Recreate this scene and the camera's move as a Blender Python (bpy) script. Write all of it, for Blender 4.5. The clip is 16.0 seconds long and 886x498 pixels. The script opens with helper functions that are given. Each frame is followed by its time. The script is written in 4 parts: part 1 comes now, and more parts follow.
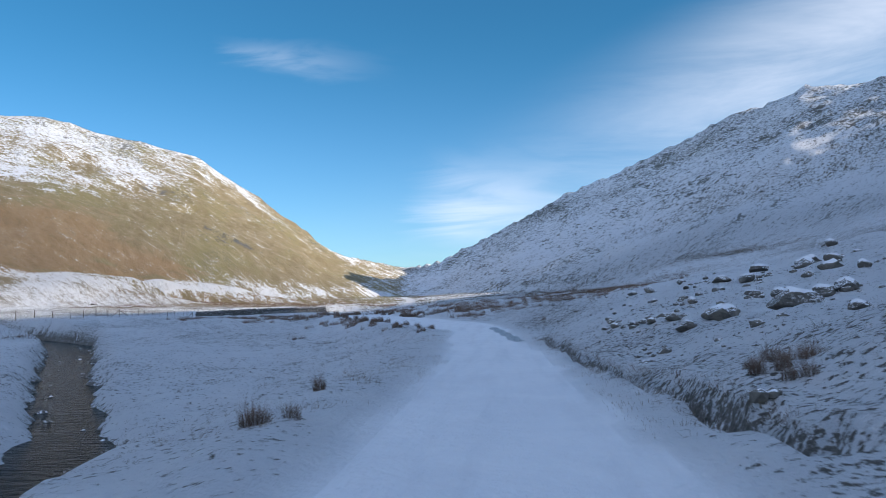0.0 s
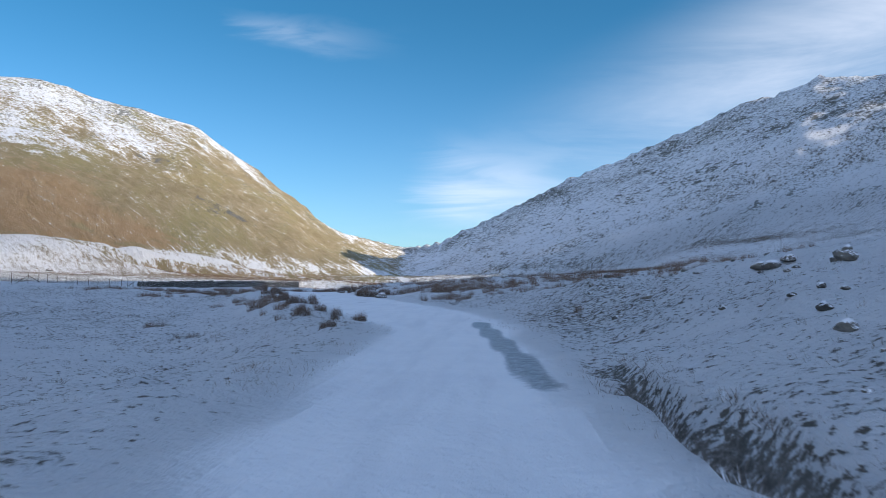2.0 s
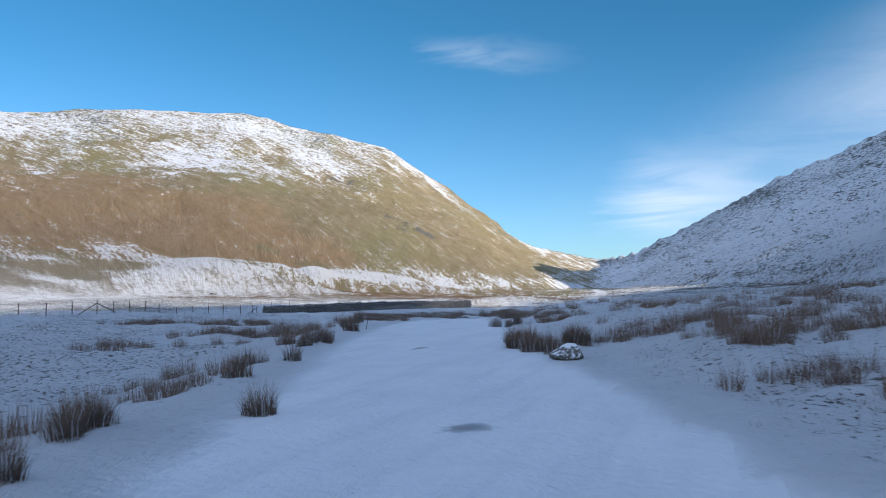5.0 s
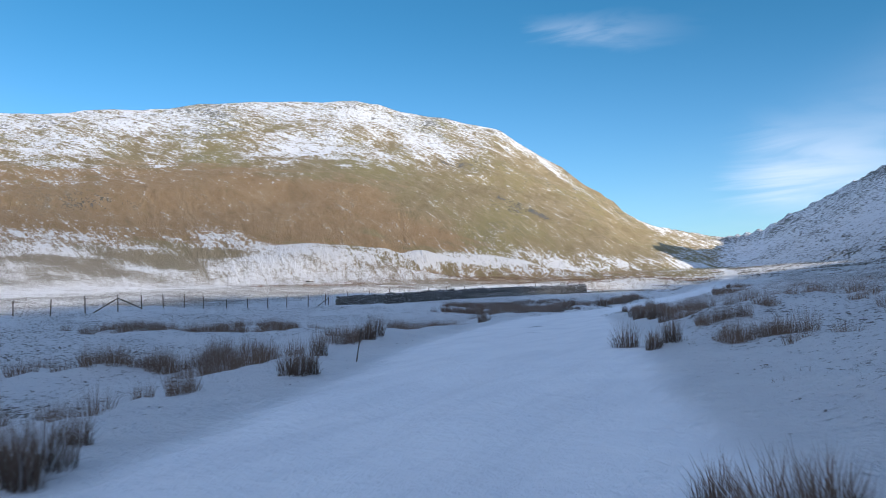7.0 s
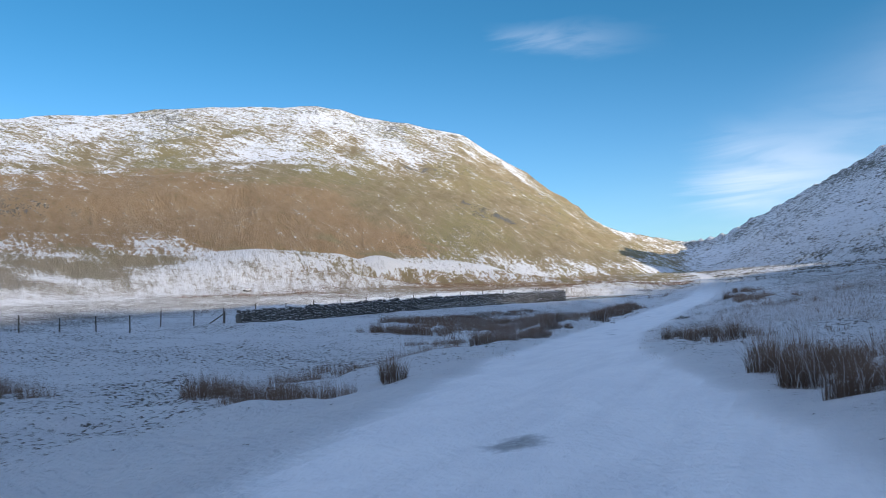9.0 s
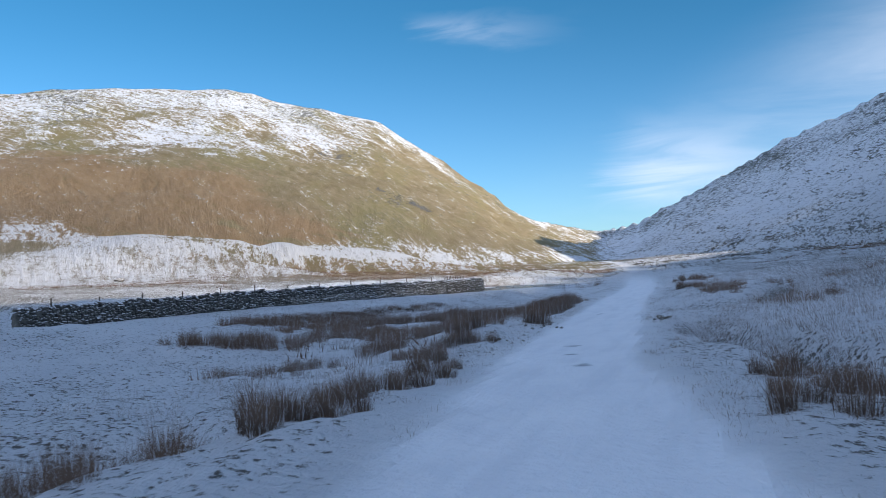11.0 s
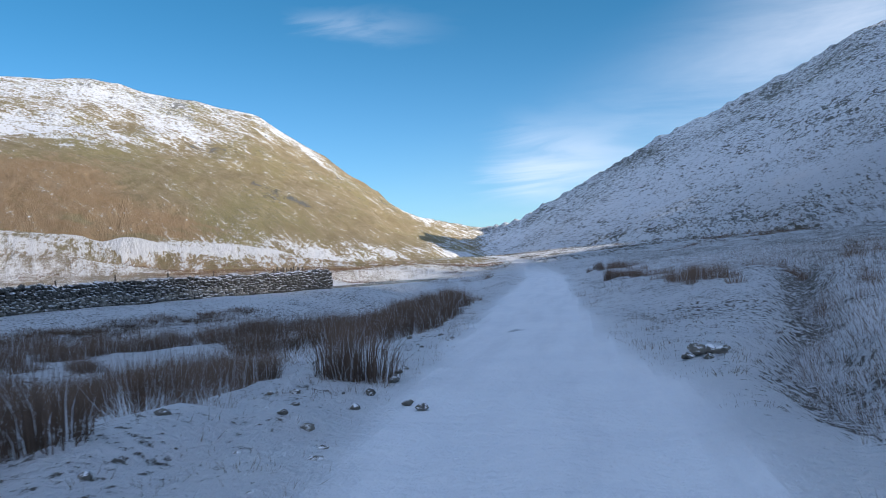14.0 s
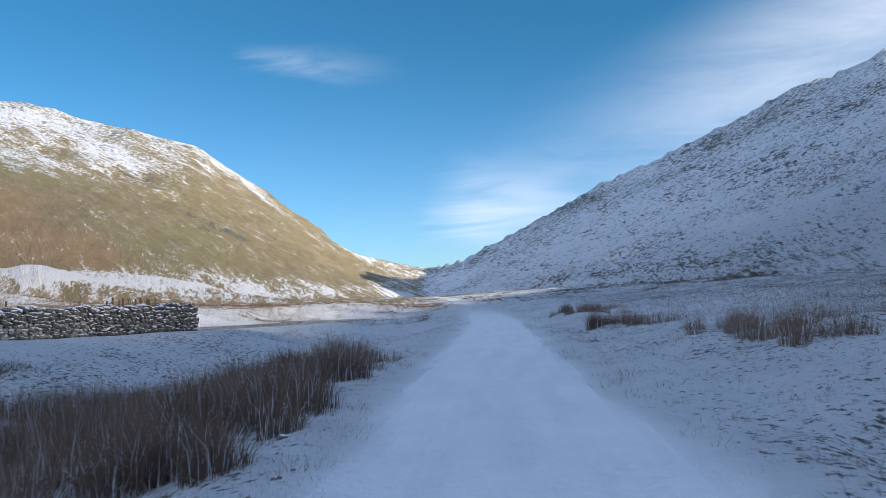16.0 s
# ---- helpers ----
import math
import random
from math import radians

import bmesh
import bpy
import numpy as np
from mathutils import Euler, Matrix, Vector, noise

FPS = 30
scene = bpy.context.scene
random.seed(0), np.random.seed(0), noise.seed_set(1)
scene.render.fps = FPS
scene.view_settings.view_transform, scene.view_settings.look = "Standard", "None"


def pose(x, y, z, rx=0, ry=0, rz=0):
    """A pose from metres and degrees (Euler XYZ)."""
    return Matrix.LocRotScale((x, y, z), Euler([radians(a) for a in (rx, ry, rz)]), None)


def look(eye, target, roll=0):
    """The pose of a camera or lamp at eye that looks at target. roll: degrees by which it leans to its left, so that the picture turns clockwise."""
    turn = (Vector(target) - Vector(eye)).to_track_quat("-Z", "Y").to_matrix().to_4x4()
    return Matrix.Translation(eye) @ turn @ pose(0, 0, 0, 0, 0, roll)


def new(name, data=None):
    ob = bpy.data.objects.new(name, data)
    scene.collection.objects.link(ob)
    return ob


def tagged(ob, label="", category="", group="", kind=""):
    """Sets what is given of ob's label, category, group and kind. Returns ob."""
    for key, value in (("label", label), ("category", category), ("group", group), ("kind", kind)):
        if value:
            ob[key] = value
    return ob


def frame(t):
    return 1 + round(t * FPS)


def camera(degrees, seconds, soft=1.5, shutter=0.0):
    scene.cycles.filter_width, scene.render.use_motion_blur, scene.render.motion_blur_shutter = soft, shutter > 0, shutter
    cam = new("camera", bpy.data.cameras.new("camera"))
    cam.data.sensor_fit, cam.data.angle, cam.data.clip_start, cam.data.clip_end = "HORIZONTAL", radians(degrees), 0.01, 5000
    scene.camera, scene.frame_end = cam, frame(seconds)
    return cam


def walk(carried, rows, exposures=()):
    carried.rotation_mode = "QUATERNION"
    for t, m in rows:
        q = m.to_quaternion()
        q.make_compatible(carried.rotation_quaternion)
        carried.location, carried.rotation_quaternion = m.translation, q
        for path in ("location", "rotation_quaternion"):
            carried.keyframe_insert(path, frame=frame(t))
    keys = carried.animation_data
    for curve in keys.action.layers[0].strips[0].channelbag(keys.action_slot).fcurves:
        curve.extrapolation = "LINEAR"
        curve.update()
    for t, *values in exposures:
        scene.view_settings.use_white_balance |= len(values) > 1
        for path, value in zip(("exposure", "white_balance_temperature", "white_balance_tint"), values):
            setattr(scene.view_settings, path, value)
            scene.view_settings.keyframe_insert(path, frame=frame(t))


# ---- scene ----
# ---- camera: seconds, eye, then yaw to the left, pitch up and roll in degrees ----
cam = camera(56.0, 16.0, soft=0.95, shutter=0.15)
PATH = [
    (0, 1.81, -2.50, 1.94, 3.88, 4.00, -1.03),
    (0.5, 1.83, 3.07, 1.86, 3.73, 2.67, -0.69),
    (1, 1.84, 8.34, 1.80, 3.64, 2.24, -0.25),
    (1.5, 1.88, 13.47, 1.77, 3.68, 2.43, 0.28),
    (2, 1.90, 18.30, 1.74, 3.89, 2.73, 1.12),
    (2.5, 1.97, 22.92, 1.80, 4.58, 3.20, 1.07),
    (3, 1.45, 27.91, 2.12, 5.38, 3.48, 1.17),
    (3.5, 0.91, 34.06, 2.03, 7.24, 3.96, 1.04),
    (4, 0.14, 39.23, 2.13, 10.23, 4.16, 0.62),
    (4.5, -0.83, 44.01, 2.19, 13.74, 3.93, 0.19),
    (5, -2.15, 48.29, 2.26, 17.12, 3.62, -0.34),
    (7.5, -7.52, 67.99, 2.57, 25.43, 2.41, -1.39),
    (8, -9.37, 72.69, 2.51, 25.13, 2.19, -1.65),
    (8.5, -11.02, 77.29, 2.54, 24.15, 2.76, -1.79),
    (9, -12.28, 81.51, 2.58, 22.69, 3.03, -2.03),
    (11.5, -17.09, 100.11, 2.43, 15.66, 1.88, -2.34),
    (12, -17.69, 103.38, 2.36, 14.31, 1.78, -2.52),
    (12.5, -18.17, 106.50, 2.27, 13.01, 1.67, -2.53),
    (13, -18.56, 109.56, 2.20, 11.74, 1.60, -2.62),
    (13.5, -18.89, 112.70, 2.12, 10.44, 1.54, -3.00),
    (14, -19.15, 115.75, 2.04, 9.13, 1.53, -3.15),
    (14.5, -19.37, 118.54, 1.99, 7.86, 1.66, -3.16),
    (15, -19.57, 121.65, 1.99, 6.66, 2.23, -3.06),
    (15.5, -19.84, 125.06, 1.96, 5.67, 3.14, -2.65),
    (16, -20.17, 128.71, 1.97, 5.08, 4.14, -1.71),
]


def aimed(x, y, z, yaw, pitch, roll):
    a, p = radians(yaw), radians(pitch)
    ahead = Vector((-math.sin(a) * math.cos(p), math.cos(a) * math.cos(p), math.sin(p)))
    return look((x, y, z), Vector((x, y, z)) + ahead, roll)


walk(cam, [(row[0], aimed(*row[1:])) for row in PATH])

# ---- sky, sun ----
SUN_AZ, SUN_EL = 108.0, 18.3   # clockwise from +y, above the horizon
world = bpy.data.worlds.new("winter_sky")
scene.world = world
world.use_nodes = True


class Nodes:
    """Short hand for building a node tree."""

    def __init__(self, tree):
        self.tree = tree
        tree.nodes.clear()

    def add(self, kind, **settings):
        node = self.tree.nodes.new(kind)
        for key, value in settings.items():
            setattr(node, key, value)
        return node

    def link(self, a, b):
        self.tree.links.new(a, b)

    def put(self, socket, value):
        if hasattr(value, "is_linked"):
            self.link(value, socket)
        else:
            socket.default_value = value

    def math(self, op, a, b=0.0, c=0.0, clamp=False):
        node = self.add("ShaderNodeMath", operation=op, use_clamp=clamp)
        for socket, value in zip(node.inputs, (a, b, c)):
            self.put(socket, value)
        return node.outputs[0]

    def ramp(self, value, lo, hi, a=0.0, b=1.0):
        node = self.add("ShaderNodeMapRange", interpolation_type="SMOOTHSTEP")
        for socket, v in zip(node.inputs, (value, lo, hi, a, b)):
            self.put(socket, v)
        return node.outputs[0]

    def mix(self, fac, a, b, blend="MIX"):
        node = self.add("ShaderNodeMix", data_type="RGBA", blend_type=blend)
        self.put(node.inputs[0], fac)
        self.put(node.inputs[6], a)
        self.put(node.inputs[7], b)
        return node.outputs[2]

    def noise(self, vector, scale, detail=4.0, rough=0.55, distortion=0.0):
        node = self.add("ShaderNodeTexNoise")
        self.put(node.inputs["Vector"], vector)
        self.put(node.inputs["Scale"], scale)
        self.put(node.inputs["Detail"], detail)
        self.put(node.inputs["Roughness"], rough)
        self.put(node.inputs["Distortion"], distortion)
        return node.outputs[0]

    def scaled(self, vector, s, turn=0.0):
        node = self.add("ShaderNodeMapping")
        self.put(node.inputs["Vector"], vector)
        node.inputs["Scale"].default_value = s
        node.inputs["Rotation"].default_value = (0, 0, turn)
        return node.outputs[0]


def sky_nodes():
    n = Nodes(world.node_tree)
    sky = n.add("ShaderNodeTexSky", sky_type="NISHITA", sun_disc=False, sun_elevation=radians(SUN_EL), sun_rotation=radians(SUN_AZ),
                altitude=250, air_density=1.0, dust_density=0.25, ozone_density=2.2)
    way = n.add("ShaderNodeTexCoord").outputs["Generated"]
    split = n.add("ShaderNodeSeparateXYZ")
    n.link(way, split.inputs[0])
    x, y, z = split.outputs
    az = n.math("MULTIPLY", n.math("ARCTAN2", x, y), 57.2958)
    el = n.math("MULTIPLY", n.math("ARCSINE", z), 57.2958)
    plane = n.add("ShaderNodeCombineXYZ")
    n.link(az, plane.inputs[0])
    n.link(el, plane.inputs[1])
    # thin cirrus streaks that climb to the east
    streak = n.noise(n.scaled(plane.outputs[0], (0.035, 0.20, 1), radians(-24)), 1.0, 6, 0.62, 0.7)
    fine = n.noise(n.scaled(plane.outputs[0], (0.09, 0.42, 1), radians(-14)), 1.0, 5, 0.55, 0.8)
    rise = n.math("SUBTRACT", el, n.math("MULTIPLY", n.math("MINIMUM", az, 44.0), 0.46))           # a bank of cloud over the eastern fell
    bank = n.math("MULTIPLY", n.ramp(rise, -5.0, 6.5, 0.0, 1.0), n.ramp(rise, 15.0, 5.5, 0.0, 1.0))
    bank = n.math("MULTIPLY", bank, n.ramp(az, -6.0, 26.0, 0.10, 1.0))
    torn = n.math("MULTIPLY", n.math("SUBTRACT", fine, 0.5), 7.0)
    az_t, el_t = n.math("ADD", az, n.math("MULTIPLY", torn, 1.6)), n.math("ADD", el, n.math("MULTIPLY", torn, 0.55))
    low = n.math("MULTIPLY", n.ramp(el_t, 3.0, 6.4), n.ramp(el_t, 11.5, 6.8))   # a low white patch over the pass
    low = n.math("MULTIPLY", low, n.math("MULTIPLY", n.ramp(az_t, -7.0, -2.0), n.ramp(az_t, 8.0, -1.0)))
    wisp_el = n.math("ADD", el_t, n.math("MULTIPLY", az, 0.09))
    wisp = n.math("MULTIPLY", n.ramp(wisp_el, 14.2, 15.7), n.ramp(wisp_el, 17.0, 15.8))
    wisp = n.math("MULTIPLY", wisp, n.math("MULTIPLY", n.ramp(az_t, -18.5, -14.5), n.ramp(az_t, -6.0, -14.0)))
    cover = n.math("ADD", n.math("MULTIPLY", bank, n.ramp(streak, 0.20, 0.80, 0.16, 0.84)),
                   n.math("MULTIPLY", low, n.ramp(fine, 0.22, 0.78, 0.10, 0.72)))
    cover = n.math("ADD", cover, n.math("MULTIPLY", wisp, n.ramp(fine, 0.30, 0.80, 0.0, 0.34)), clamp=True)
    cover = n.math("MULTIPLY", cover, 0.80)
    # thin high cloud added unseen, southward and overhead, to brighten the shaded ground
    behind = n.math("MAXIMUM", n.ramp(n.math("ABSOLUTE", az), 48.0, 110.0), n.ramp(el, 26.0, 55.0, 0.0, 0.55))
    fill_veil = n.math("MULTIPLY", behind, n.ramp(streak, 0.25, 0.75, 0.19, 0.46))
    cover = n.math("MAXIMUM", cover, fill_veil)
    deep = n.mix(n.ramp(el, 1.0, 20.0), (0.385, 0.595, 0.83, 1), (0.165, 0.475, 0.615, 1))
    # zenith above the view tinted brighter and bluer, as fill for the shade
    deep = n.mix(n.ramp(el, 24.0, 70.0), deep, (0.30, 0.62, 0.90, 1))
    tint = n.mix(1.0, sky.outputs[0], deep, "MULTIPLY")
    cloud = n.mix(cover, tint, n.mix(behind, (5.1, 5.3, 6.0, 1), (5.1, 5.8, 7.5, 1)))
    back = n.add("ShaderNodeBackground")
    n.link(cloud, back.inputs[0])
    back.inputs[1].default_value = 0.125
    n.link(back.outputs[0], n.add("ShaderNodeOutputWorld").inputs[0])


sky_nodes()
sun = new("sun", bpy.data.lights.new("sun", "SUN"))
sun.data.energy, sun.data.angle, sun.data.color = 3.2, radians(0.53), (1.0, 0.89, 0.76)
a_, e_ = radians(SUN_AZ), radians(SUN_EL)
sun.matrix_world = look((200 * math.sin(a_), 200 * math.cos(a_), 150), (200 * math.sin(a_) - math.sin(a_) * math.cos(e_), 200 * math.cos(a_) - math.cos(a_) * math.cos(e_), 150 - math.sin(e_)))
scene.view_settings.exposure = 0.85

# ---- materials ----
def material(name):
    m = bpy.data.materials.new(name)
    m.use_nodes = True
    n = Nodes(m.node_tree)
    shader = n.add("ShaderNodeBsdfPrincipled")
    n.link(shader.outputs[0], n.add("ShaderNodeOutputMaterial").inputs[0])
    return m, n, shader


def place_of(n):
    return n.add("ShaderNodeNewGeometry").outputs["Position"]


def bump(n, shader, height, strength, distance, under=None):
    node = n.add("ShaderNodeBump")
    n.put(node.inputs["Height"], height)
    n.put(node.inputs["Strength"], strength)
    n.put(node.inputs["Distance"], distance)
    if under is not None:
        n.link(under, node.inputs["Normal"])
    n.link(node.outputs[0], shader.inputs["Normal"])
    return node.outputs[0]


def ground_material():
    m, n, shader = material("snowy_fell_ground")
    p = place_of(n)

    def cover(name):
        return n.add("ShaderNodeAttribute", attribute_name=name).outputs["Fac"]

    snow, bracken, road, far, rock = (cover(k) for k in ("snow", "bracken", "road", "far", "rock"))
    wet, east = cover("wet"), cover("east")
    lay = n.add("ShaderNodeAttribute", attribute_name="fell_map").outputs["Vector"]
    big = n.noise(lay, 0.012, 6, 0.62, 0.3)
    mid = n.noise(lay, 0.055, 10, 0.70, 0.6)
    # gullies and snow streaks run aslant down each fell
    run_west = n.noise(n.scaled(n.scaled(lay, (1, 1, 1), radians(33)), (0.30, 1.0, 1.0)), 0.15, 9, 0.76, 0.5)
    run_east = n.noise(n.scaled(n.scaled(lay, (1, 1, 1), radians(-40)), (0.32, 1.0, 1.0)), 0.14, 9, 0.74, 0.4)
    run = n.math("ADD", n.math("MULTIPLY", run_west, n.math("SUBTRACT", 1.0, east)), n.math("MULTIPLY", run_east, east))
    small = n.noise(p, 0.7, 7, 0.72, 0.2)
    speck = n.noise(n.scaled(lay, (0.8, 1.3, 1)), 0.34, 7, 0.78, 0.3)
    dots = n.noise(n.scaled(lay, (0.85, 1.2, 1)), 0.27, 5, 0.66, 0.9)
    tiny = n.noise(p, 8.0, 5, 0.72)
    small = n.math("ADD", n.math("MULTIPLY", small, n.math("SUBTRACT", 1.0, far)), n.math("MULTIPLY", speck, far))
    # fell grass: olive, straw and grey-brown; bracken: rust
    grass = n.mix(n.ramp(mid, 0.35, 0.65), (0.250, 0.195, 0.105, 1), (0.36, 0.285, 0.170, 1))
    grass = n.mix(n.ramp(big, 0.42, 0.66), grass, (0.290, 0.250, 0.120, 1))
    grass = n.mix(n.ramp(n.math("ADD", n.math("MULTIPLY", run, 0.7), n.math("MULTIPLY", small, 0.3)), 0.46, 0.70, 0.0, 0.55), grass, (0.46, 0.375, 0.255, 1))
    rust = n.mix(n.ramp(mid, 0.3, 0.7), (0.325, 0.205, 0.108, 1), (0.40, 0.285, 0.165, 1))
    rusty = n.ramp(n.math("ADD", bracken, n.math("MULTIPLY", n.math("SUBTRACT", n.math("ADD", n.math("MULTIPLY", mid, 0.6), n.math("MULTIPLY", run, 0.4)), 0.5), 2.0)), 0.28, 0.72)
    soil = n.mix(rusty, grass, rust)
    soil = n.mix(n.ramp(n.math("ADD", run, n.math("MULTIPLY", big, 0.35)), 0.68, 0.86, 0.0, 0.45), soil, (0.45, 0.37, 0.23, 1))
    soil = n.mix(n.ramp(speck, 0.52, 0.75, 0.0, 0.35), soil, (0.20, 0.17, 0.10, 1))
    soil = n.mix(n.math("MULTIPLY", east, 0.8), soil, n.mix(n.ramp(mid, 0.35, 0.65), (0.095, 0.088, 0.078, 1), (0.20, 0.175, 0.145, 1)))      # heather and scree
    # near the road the bare grass is frosted and dull
    close = n.mix(n.ramp(tiny, 0.35, 0.7), (0.17, 0.155, 0.135, 1), (0.44, 0.415, 0.385, 1))
    soil = n.mix(far, close, soil)
    stone = n.mix(n.ramp(small, 0.3, 0.7), (0.095, 0.098, 0.098, 1), (0.20, 0.198, 0.19, 1))
    rocky = n.ramp(n.math("ADD", rock, n.math("MULTIPLY", n.math("SUBTRACT", 0.5, mid), 1.3)), 0.50, 0.66)
    soil = n.mix(rocky, soil, stone)
    # broken snow: the cover is worn through by noise at three sizes
    def about(noise, gain):
        return n.math("MULTIPLY", n.math("SUBTRACT", noise, 0.5), gain)

    worn = n.math("ADD", n.math("MULTIPLY", n.math("ADD", about(run, n.ramp(east, 0, 1, 1.9, 1.0)), about(mid, 1.1)), far), n.math("MULTIPLY", about(small, 1.0), n.ramp(far, 0, 1, 0.6, 2.3)))
    worn = n.math("ADD", worn, n.math("MULTIPLY", about(tiny, 2.7), n.math("SUBTRACT", 1.0, n.math("MULTIPLY", far, 0.8))))
    worn = n.math("MULTIPLY", worn, n.math("SUBTRACT", 1.0, n.math("MULTIPLY", road, 0.85)))
    lies = n.ramp(n.math("ADD", snow, worn), n.ramp(far, 0, 1, 0.40, 0.32), n.ramp(far, 0, 1, 0.62, 0.64))
    white = n.mix(n.ramp(small, 0.3, 0.75), (0.83, 0.845, 0.88, 1), (0.90, 0.91, 0.93, 1))
    white = n.mix(n.math("MULTIPLY", road, n.ramp(n.noise(n.scaled(p, (2.2, 0.25, 1)), 1.0, 4, 0.6), 0.42, 0.72, 0.0, 0.35)), white, (0.66, 0.68, 0.72, 1))
    colour = n.mix(lies, soil, white)
    # single rocks and tussocks that stand out of the snow and the grass of the fells
    outcrop = n.math("MULTIPLY", n.ramp(n.math("ADD", dots, n.math("ADD", about(mid, 0.9), n.math("ADD", about(big, 0.7), n.math("ADD", about(run, 0.35), n.math("MULTIPLY", n.math("MULTIPLY", n.math("SUBTRACT", rock, 0.45), 0.08), east))))), 0.60, 0.67), n.math("MULTIPLY", far, n.ramp(rock, 0.05, 0.5, 0.15, 0.95)))
    colour = n.mix(outcrop, colour, n.mix(n.ramp(speck, 0.35, 0.65), (0.075, 0.075, 0.062, 1), (0.17, 0.16, 0.13, 1)))
    damp = n.ramp(n.math("ADD", wet, n.math("MULTIPLY", n.math("SUBTRACT", tiny, 0.5), 0.8)), 0.40, 0.75)
    colour = n.mix(damp, colour, n.mix(n.ramp(tiny, 0.4, 0.65), (0.22, 0.235, 0.26, 1), (0.44, 0.46, 0.50, 1)))
    n.link(colour, shader.inputs["Base Color"])
    n.put(shader.inputs["Roughness"], n.math("SUBTRACT", n.ramp(lies, 0, 1, 0.95, 0.72), n.math("MULTIPLY", damp, 0.35)))
    shader.inputs["Specular IOR Level"].default_value = 0.25
    relief = n.math("ADD", n.math("MULTIPLY", small, n.ramp(far, 0, 1, 0.8, 2.8)), n.math("MULTIPLY", tiny, 0.28))
    relief = n.math("MULTIPLY", relief, n.math("SUBTRACT", 1.0, n.math("MULTIPLY", road, 0.72)))
    relief = n.math("ADD", relief, n.math("MULTIPLY", n.math("ADD", mid, run), n.math("MULTIPLY", far, 5.0)))
    relief = n.math("ADD", relief, n.math("MULTIPLY", lies, 0.05))
    bump(n, shader, relief, 0.9, 1.0)
    return m


def plain(name, dark, light, scale=3.0, rough=0.9, depth=0.02, metal=0.0, random_tone=0.0, dusted=0.0):
    m, n, shader = material(name)
    p = place_of(n)
    a = n.noise(p, scale, 6, 0.65, 0.2)
    b = n.noise(p, scale * 7, 4, 0.6)
    c = n.mix(n.ramp(n.math("ADD", n.math("MULTIPLY", a, 0.7), n.math("MULTIPLY", b, 0.3)), 0.32, 0.68), dark, light)
    if random_tone:
        tone = n.ramp(n.add("ShaderNodeObjectInfo").outputs["Random"], 0, 1, 1 - random_tone, 1 + random_tone)
        grey = n.add("ShaderNodeCombineColor")
        for k in range(3):
            n.link(tone, grey.inputs[k])
        c = n.mix(1.0, c, grey.outputs[0], "MULTIPLY")
    if dusted:                                           # snow caught on ledges
        facing = n.add("ShaderNodeSeparateXYZ")
        n.link(n.add("ShaderNodeNewGeometry").outputs["Normal"], facing.inputs[0])
        c = n.mix(n.math("MULTIPLY", n.ramp(facing.outputs[2], 0.45, 0.8), n.ramp(b, 0.5 - dusted, 0.6 - dusted)), c, (0.82, 0.83, 0.86, 1))
    n.link(c, shader.inputs["Base Color"])
    shader.inputs["Roughness"].default_value = rough
    shader.inputs["Metallic"].default_value = metal
    shader.inputs["Specular IOR Level"].default_value = 0.3
    if depth:
        bump(n, shader, n.math("ADD", n.math("MULTIPLY", a, 0.7), n.math("MULTIPLY", b, 0.3)), 0.8, depth)
    return m


def blade_material(name, root, tip, frost, height):
    """Grass and rush: darker at the root, straw towards the tip, some rime, by each blade's own island and the tuft's own tone."""
    m, n, shader = material(name)
    up = n.add("ShaderNodeSeparateXYZ")
    n.link(n.add("ShaderNodeTexCoord").outputs["Object"], up.inputs[0])
    t = n.ramp(up.outputs[2], 0.05, height)
    geo = n.add("ShaderNodeNewGeometry")
    c = n.mix(t, root, tip)
    c = n.mix(n.ramp(geo.outputs["Random Per Island"], 0.0, 1.0, 0.0, 0.5), c, (0.21, 0.138, 0.096, 1))
    tone = n.ramp(n.add("ShaderNodeObjectInfo").outputs["Random"], 0, 1, 0.0, 0.5)
    c = n.mix(tone, c, (0.125, 0.080, 0.056, 1))
    rime = n.math("LESS_THAN", geo.outputs["Random Per Island"], frost)
    c = n.mix(rime, c, (0.74, 0.76, 0.80, 1))
    n.link(c, shader.inputs["Base Color"])
    shader.inputs["Roughness"].default_value = 0.8
    return m


GROUND = ground_material()
SNOW = plain("settled_snow", (0.80, 0.81, 0.84, 1), (0.87, 0.88, 0.90, 1), 2.5, 0.75, 0.03)
STONE = plain("fell_stone", (0.065, 0.063, 0.058, 1), (0.19, 0.175, 0.15, 1), 2.5, 0.9, 0.05, random_tone=0.2, dusted=0.02)
WALL_STONE = plain("wall_stone", (0.085, 0.083, 0.075, 1), (0.27, 0.255, 0.225, 1), 5.0, 0.92, 0.03, random_tone=0.5, dusted=0.09)
WOOD = plain("weathered_post_wood", (0.085, 0.07, 0.055, 1), (0.17, 0.145, 0.12, 1), 9.0, 0.9, 0.01, random_tone=0.25)
WIRE = plain("galvanised_wire", (0.20, 0.20, 0.21, 1), (0.30, 0.30, 0.31, 1), 20.0, 0.5, 0.0, 0.8)
RUSH = blade_material("dead_rush", (0.095, 0.066, 0.048, 1), (0.235, 0.150, 0.104, 1), 0.08, 0.55)
RIMED = blade_material("rimed_grass", (0.24, 0.22, 0.18, 1), (0.52, 0.50, 0.47, 1), 0.72, 0.30)


